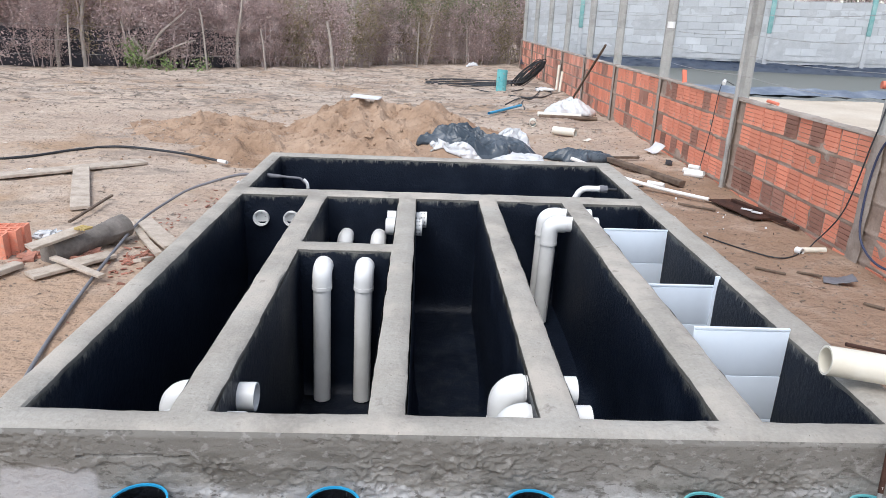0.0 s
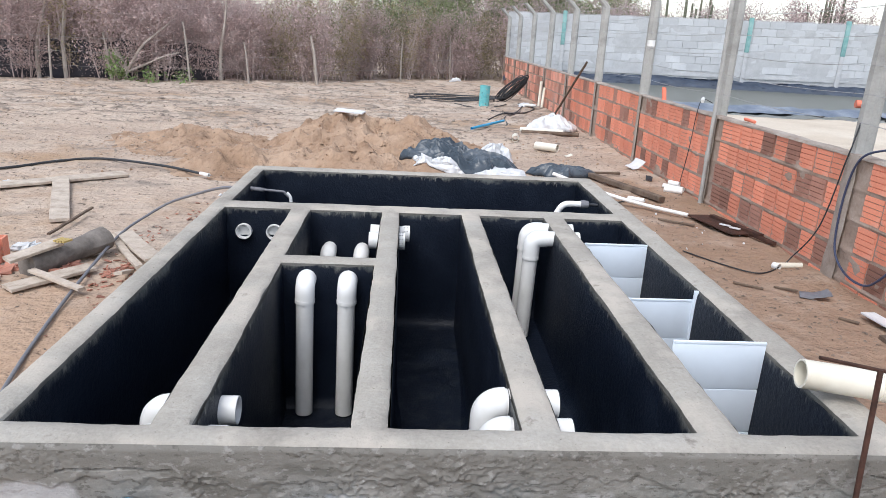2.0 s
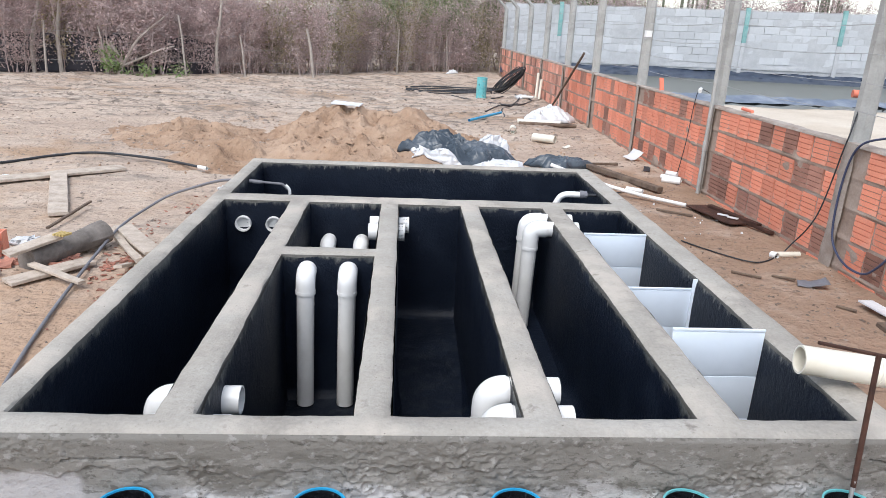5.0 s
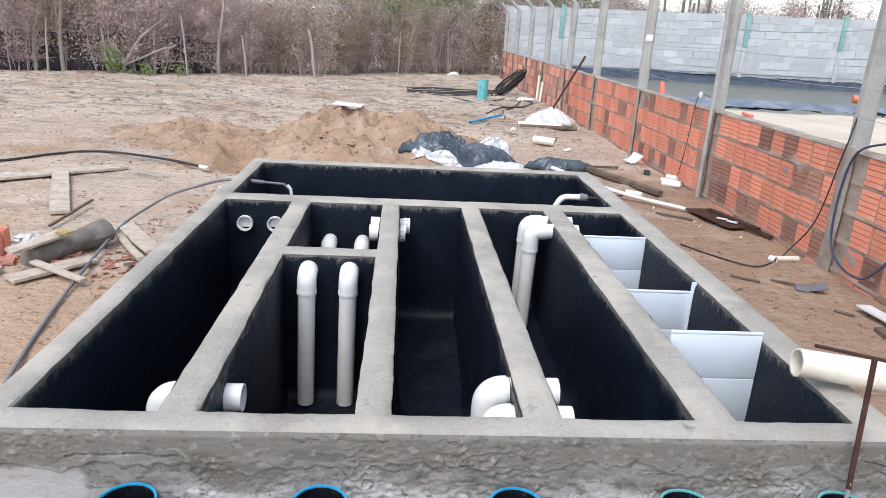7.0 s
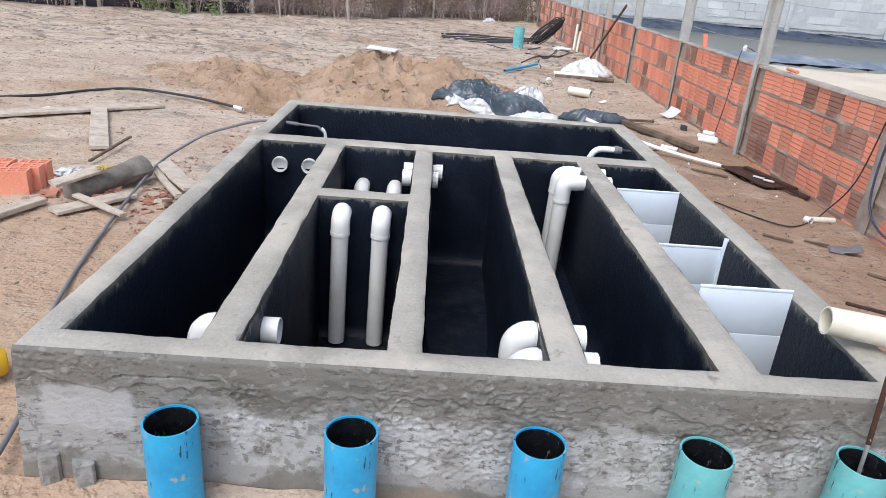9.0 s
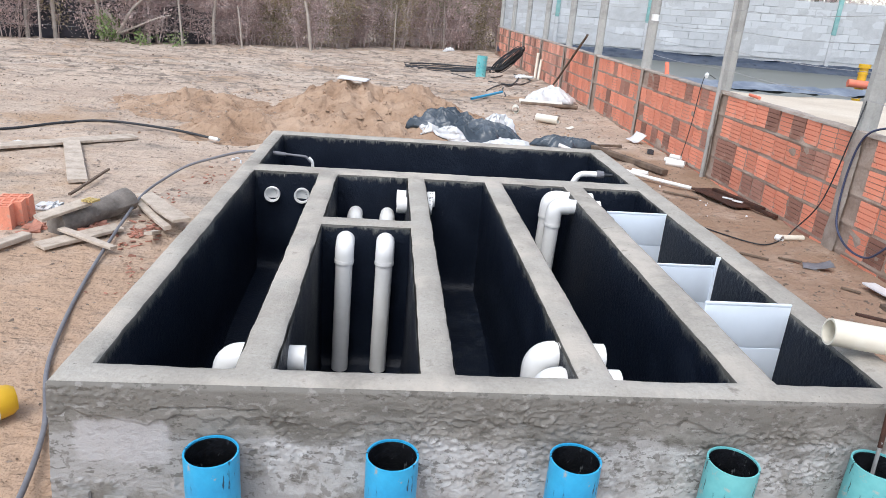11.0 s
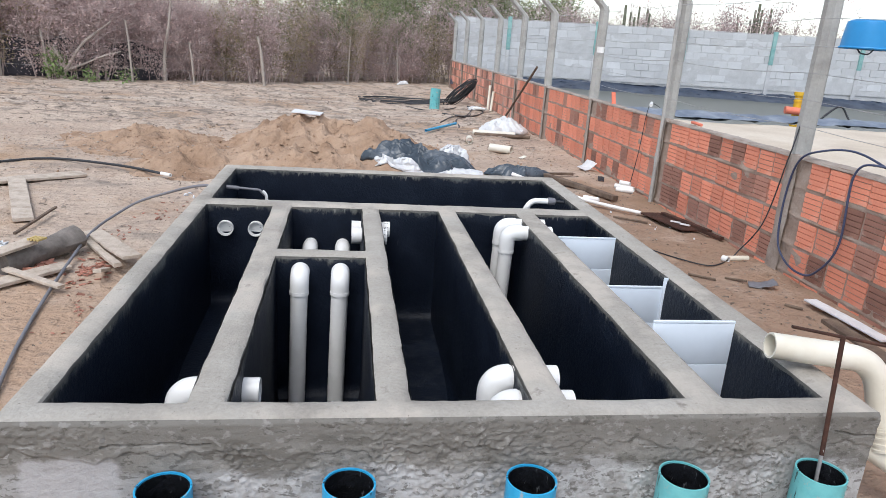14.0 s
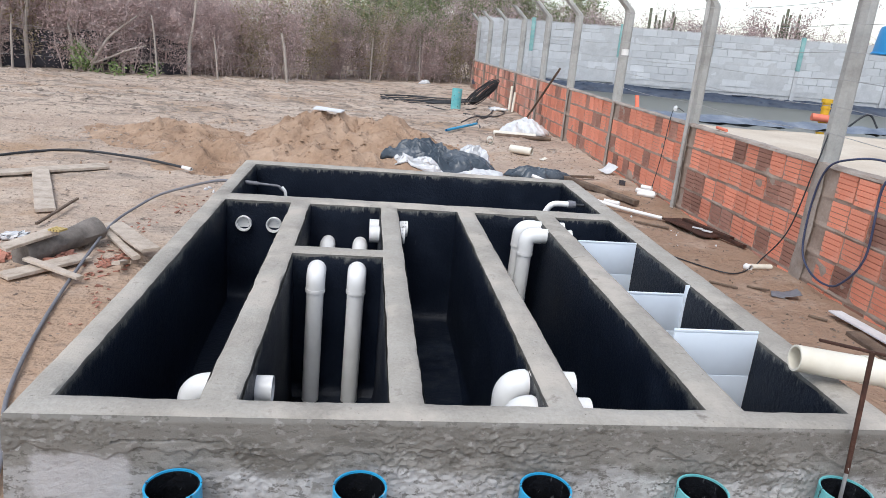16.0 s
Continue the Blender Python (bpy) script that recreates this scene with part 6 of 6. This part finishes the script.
# crumpled sheets
def crumple(name, cx, cy, rx, ry, h, mat, label, seed, flat=0.5, n=(46, 30)):
    def fn(u, v):
        a, b = u * 2 - 1, v * 2 - 1
        edge = 1 - max(abs(a), abs(b)) ** 3
        x = cx + a * rx * (1 + 0.15 * noise.noise(Vector((b * 2, seed, 0)))) + 0.05 * noise.noise(Vector((u * 9, v * 9, seed)))
        y = cy + b * ry * (1 + 0.2 * noise.noise(Vector((a * 2, seed, 5)))) + 0.05 * noise.noise(Vector((u * 9, v * 9, seed + 3)))
        ridge = 1 - abs(noise.noise(Vector((u * 3.5 + seed, v * 3, 0))) * 2)
        fold = 1 - abs(noise.noise(Vector((u * 7, v * 4 + u * 3, seed))) * 2)
        fine = 1 - abs(noise.noise(Vector((u * 22 + v * 9, v * 13, seed))) * 2)
        g = surface(x, y)
        z = g + 0.01 + h * edge * (flat * 0.6 + 0.26 * ridge + 0.12 * fold + 0.02 * fine)
        return (x, y, max(z, g + 0.005))
    ob = part(name, sheet(*n, fn), mat)
    sol = ob.modifiers.new("thick", "SOLIDIFY")
    sol.thickness = 0.004
    return tagged(ob, label, "plastic sheet")


def heaped(name, cx, cy, rx, ry, h, mat, label, seed, n=(100, 70)):
    """A sheet thrown in a rounded heap, with long soft folds running down it."""
    def fn(u, v):
        a, b = u * 2 - 1, v * 2 - 1
        k = max(abs(a), abs(b))
        q = math.hypot(a, b) or 1
        a, b = a * k / q, b * k / q
        wave = 1 + 0.10 * math.sin(math.atan2(b, a) * 5 + seed) + 0.06 * math.sin(math.atan2(b, a) * 11)
        x, y = cx + a * rx * wave, cy + b * ry * wave
        dome = max(0, 1 - k ** 2.6) ** 0.6
        p = Vector((a * 1.3 + b * 0.6, b * 1.1 - a * 0.5, seed))
        fold = noise.noise(p * 1.3) * 1.6
        crease = 0.5 - abs(noise.noise(Vector((p.x * 2.6 + 0.5 * fold, p.y * 1.1, seed + 4)))) * 2.4
        fine = 0.5 - abs(noise.noise(Vector((p.x * 5 + p.y * 2, p.y * 3.4, seed + 7)))) * 2.6
        fine += 0.5 * (0.5 - abs(noise.noise(Vector((p.x * 11, p.y * 6 + p.x * 3, seed + 9)))) * 2.6)
        g = surface(x, y)
        z = g + 0.008 + h * dome * (0.76 + 0.20 * fold + 0.26 * crease + 0.075 * fine) + 0.02 * max(0, crease) * (k > 0.8)
        return (x, y, max(z, g + 0.005))
    ob = part(name, sheet(*n, fn), mat)
    ob.modifiers.new("thick", "SOLIDIFY").thickness = 0.004
    return tagged(ob, label, "plastic sheet")


heaped("plastic_sheet", 1.24, 8.95, 0.72, 0.45, 0.30, M_TARP, "crumpled black plastic sheet heaped on sand", 2, n=(170, 120))

crumple("plastic_sheet", 0.98, 8.52, 0.30, 0.13, 0.2, M_WHITESHEET, "white underside of a crumpled plastic sheet", 5)
crumple("plastic_sheet", 1.72, 8.62, 0.34, 0.22, 0.12, M_WHITESHEET, "white plastic sheet spread beside a black one", 7)
crumple("plastic_sheet", 1.76, 9.4, 0.24, 0.18, 0.40, M_WHITESHEET, "white plastic sheet behind a black one", 9)
heaped("plastic_sheet", 2.55, 8.75, 0.42, 0.20, 0.16, M_TARP, "black plastic scrap on sand", 11, n=(50, 34))
heaped("sack", 3.24, 12.9, 0.44, 0.36, 0.28, M_WHITESHEET, "crumpled white woven sack on sand", 13, n=(60, 40))
crumple("white_scrap", -2.17, 5.24, 0.08, 0.06, 0.07, M_WHITESHEET, "small white plastic scrap on sand", 15, n=(14, 10))
crumple("white_scrap", -3.35, 7.2, 0.10, 0.06, 0.04, M_WHITESHEET, "small white plastic scrap by a board", 17, n=(14, 10))
crumple("white_scrap", 2.2, 24.4, 0.2, 0.12, 0.2, M_WHITESHEET, "white scrap at the fence's foot", 18, n=(14, 10))
crumple("white_scrap", 3.45, 17.0, 0.2, 0.2, 0.16, M_WHITESHEET, "white plastic scraps by the wall", 19, n=(14, 10))

# fittings by the far wall
for a, b, m in (((3.72, 16.9, 0.05), (3.78, 17.1, 0.62), M_CREAM), ((3.74, 16.6, 0.05), (3.8, 16.75, 0.5), M_CREAM), ((3.3, 17.0, 0.06), (3.6, 16.5, 0.1), M_PVC)):
    pipe_run("pvc_offcut", [a, b], "cream pipe piece leaning on a brick wall", r=0.03, mat=m, group="pipe offcuts")

# blue cover on a post, yellow and orange aerator in the pond
t = thing("blue_box", (3.9, 4.72, 1.76), "round blue plastic tub fixed upside down to a concrete post", "cover")
bm = bmesh.new()
rings = []
for z, r0 in ((1.772, 0.158), (1.775, 0.166), (1.86, 0.160), (1.925, 0.153), (1.945, 0.146), (1.955, 0.125), (1.957, 0.06)):
    rings.append([bm.verts.new((3.845 + r0 * math.cos(k * math.pi / 16), 4.70 + r0 * math.sin(k * math.pi / 16), z)) for k in range(32)])
for ra, rb in zip(rings, rings[1:]):
    for k in range(32):
        bm.faces.new((ra[k], ra[(k + 1) % 32], rb[(k + 1) % 32], rb[k]))
bm.faces.new(rings[-1])
bm.faces.new(rings[0][::-1])
bmesh.ops.recalc_face_normals(bm, faces=bm.faces[:])
part("cover", bm, M_BOXBLUE, t)
part("rim", tube([(3.845 + 0.168 * math.cos(k * math.pi / 16), 4.70 + 0.168 * math.sin(k * math.pi / 16), 1.772) for k in range(33)], 0.008, 6), M_BOXBLUE, t)
part("cord", tube(smooth_path([(3.74, 4.66, 1.775), (3.75, 4.63, 1.74), (3.79, 4.60, 1.735), (3.82, 4.59, 1.775)], 5), 0.005, 6), M_HOSE, t, "black cord loop")
AX, AY = 10.06, 14.25
t = thing("pond_aerator", (AX, AY, 0.3), "yellow plastic pond aerator with an orange float, standing in water", "aerator")
part("body", tube([(AX, AY, 0.22), (AX, AY, 0.6), (AX, AY, 0.98)], 0.085, 14), M_YELLOW, t)
part("neck", tube([(AX, AY, 0.97), (AX, AY, 1.05)], 0.115, 14), M_YELLOW, t)
part("clamp", tube([(AX, AY, 0.84), (AX, AY, 0.87)], 0.10, 14), M_YELLOW, t)
part("float", tube([(AX - 0.34, AY - 0.10, 0.66), (AX - 0.30, AY - 0.11, 0.66), (AX - 0.1, AY - 0.13, 0.65), (AX + 0.1, AY - 0.14, 0.64)], 0.08, 14), M_ORANGE, t, "orange float")
hose("cable", smooth_path([(AX + 0.3, AY - 0.2, 0.34), (AX + 0.75, AY - 0.3, 0.8), (AX + 0.95, AY - 0.4, 0.6), (AX + 0.9, AY - 0.6, 0.42), (AX + 0.5, AY - 0.8, 0.47)], 5), 0.02, M_HOSE, "black cable of a pond aerator")
t = thing("marker", (3.88, 9.25, 0.94), "small orange plastic flag on the brick wall", "marker")
part("flag", beam((3.9, 9.28, 0.93), (3.9, 9.34, 1.10), 0.055, 0.02, 0.004, rough=0.02), M_ORANGE, t)
t = thing("tool_handle", (3.88, 6.94, 0.96), "short orange tool handle on the brick wall", "tool")
part("handle", tube([(3.9, 6.84, 0.975), (3.9, 7.04, 0.98)], 0.016, 10), M_ORANGE, t)
t = thing("insulator", (3.82, 9.75, 1.62), "small white insulator on a fence post", "insulator")
part("knob", tube([(3.79, 9.75, 1.60), (3.79, 9.75, 1.68)], 0.05, 10), M_PVC, t)

# yellow bottle by the tank's corner
t = thing("yellow_bottle", (-1.25, 2.6, 0.0), "yellow plastic bottle with a white label lying on sand", "bottle")
ba, bb = Vector((-1.43, 2.42, 0.066)), Vector((-1.11, 2.66, 0.07))
bm = bmesh.new()
rings = []
for u, rr in ((0, 0.05), (0.03, 0.062), (0.1, 0.066), (0.5, 0.063), (0.85, 0.066), (0.95, 0.06), (1.0, 0.046), (1.01, 0.02)):
    p = ba.lerp(bb, u)
    d = (bb - ba).normalized()
    side = d.cross(Vector((0, 0, 1)))
    rings.append([bm.verts.new(p + (side * math.cos(k * math.pi / 10) + Vector((0, 0, 1)) * math.sin(k * math.pi / 10)) * rr) for k in range(20)])
for r0, r1 in zip(rings, rings[1:]):
    for k in range(20):
        bm.faces.new((r0[k], r0[(k + 1) % 20], r1[(k + 1) % 20], r1[k]))
bm.faces.new(rings[0][::-1])
bm.faces.new(rings[-1])
bmesh.ops.recalc_face_normals(bm, faces=bm.faces[:])
part("body", bm, M_YELLOW, t)
part("label", tube([ba.lerp(bb, 0.62), ba.lerp(bb, 0.84)], 0.0672, 20, 0.0655), M_WHITESHEET, t, "white paper label")
for u in (0.66, 0.72, 0.79):
    part("print_bar", tube([ba.lerp(bb, u), ba.lerp(bb, u + 0.025)], 0.0676, 20, 0.0665), M_LEAFGREEN, t, "green printed bar")

# ---------------------------------------------------------------- pieces of the walls
BRICKS.sort(key=lambda b: abs(b[2] - 7.2))
for kind, x, y, z, turn in BRICKS[:300]:
    o = new("brick", SUN_BRICKS[kind])
    o.parent = WALL
    o.matrix_basis = pose(x, y, z, 0, 0, turn)
for dark in (False, True):
    verts, faces = [], []
    for kind, x, y, z, turn in BRICKS[300:]:
        if (kind == 2) != dark:
            continue
        me = SUN_BRICKS[kind]
        i = len(verts)
        verts += [(v.co.x + x, v.co.y + y, v.co.z + z) for v in me.vertices]
        faces += [[i + k for k in p.vertices] for p in me.polygons]
    me = bpy.data.meshes.new("far_bricks")
    me.from_pydata(verts, [], faces)
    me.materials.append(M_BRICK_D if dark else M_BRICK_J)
    o = new("far_bricks", me)
    o.parent = WALL
    tagged(o, "overburnt brown bricks further along the wall" if dark else "more red clay bricks further along the wall", kind="stuff")

BLOCK = block_mesh()
turn = math.degrees(math.atan2(GDIR.y, GDIR.x))
tilt = -math.degrees(math.asin(GDIR.z))
BLOCKS.sort(key=lambda b: (b[1] < 1.0, b[0]))
for s, z, out in BLOCKS[:300]:
    o = new("block", BLOCK)
    o.parent = BLOCKWALL
    o.matrix_basis = Matrix.Translation(wall_point(s, z, out)) @ pose(0, 0, 0, 0, tilt, turn)
verts, faces = [], []
for s, z, out in BLOCKS[300:]:
    m = Matrix.Translation(wall_point(s, z, out)) @ pose(0, 0, 0, 0, tilt, turn)
    i = len(verts)
    verts += [m @ v.co for v in BLOCK.vertices]
    faces += [[i + k for k in p.vertices] for p in BLOCK.polygons]
me = bpy.data.meshes.new("far_blocks")
me.from_pydata(verts, [], faces)
me.materials.append(M_BLOCK_J)
o = new("far_blocks", me)
o.parent = BLOCKWALL
tagged(o, "more grey concrete blocks of the wall", kind="stuff")
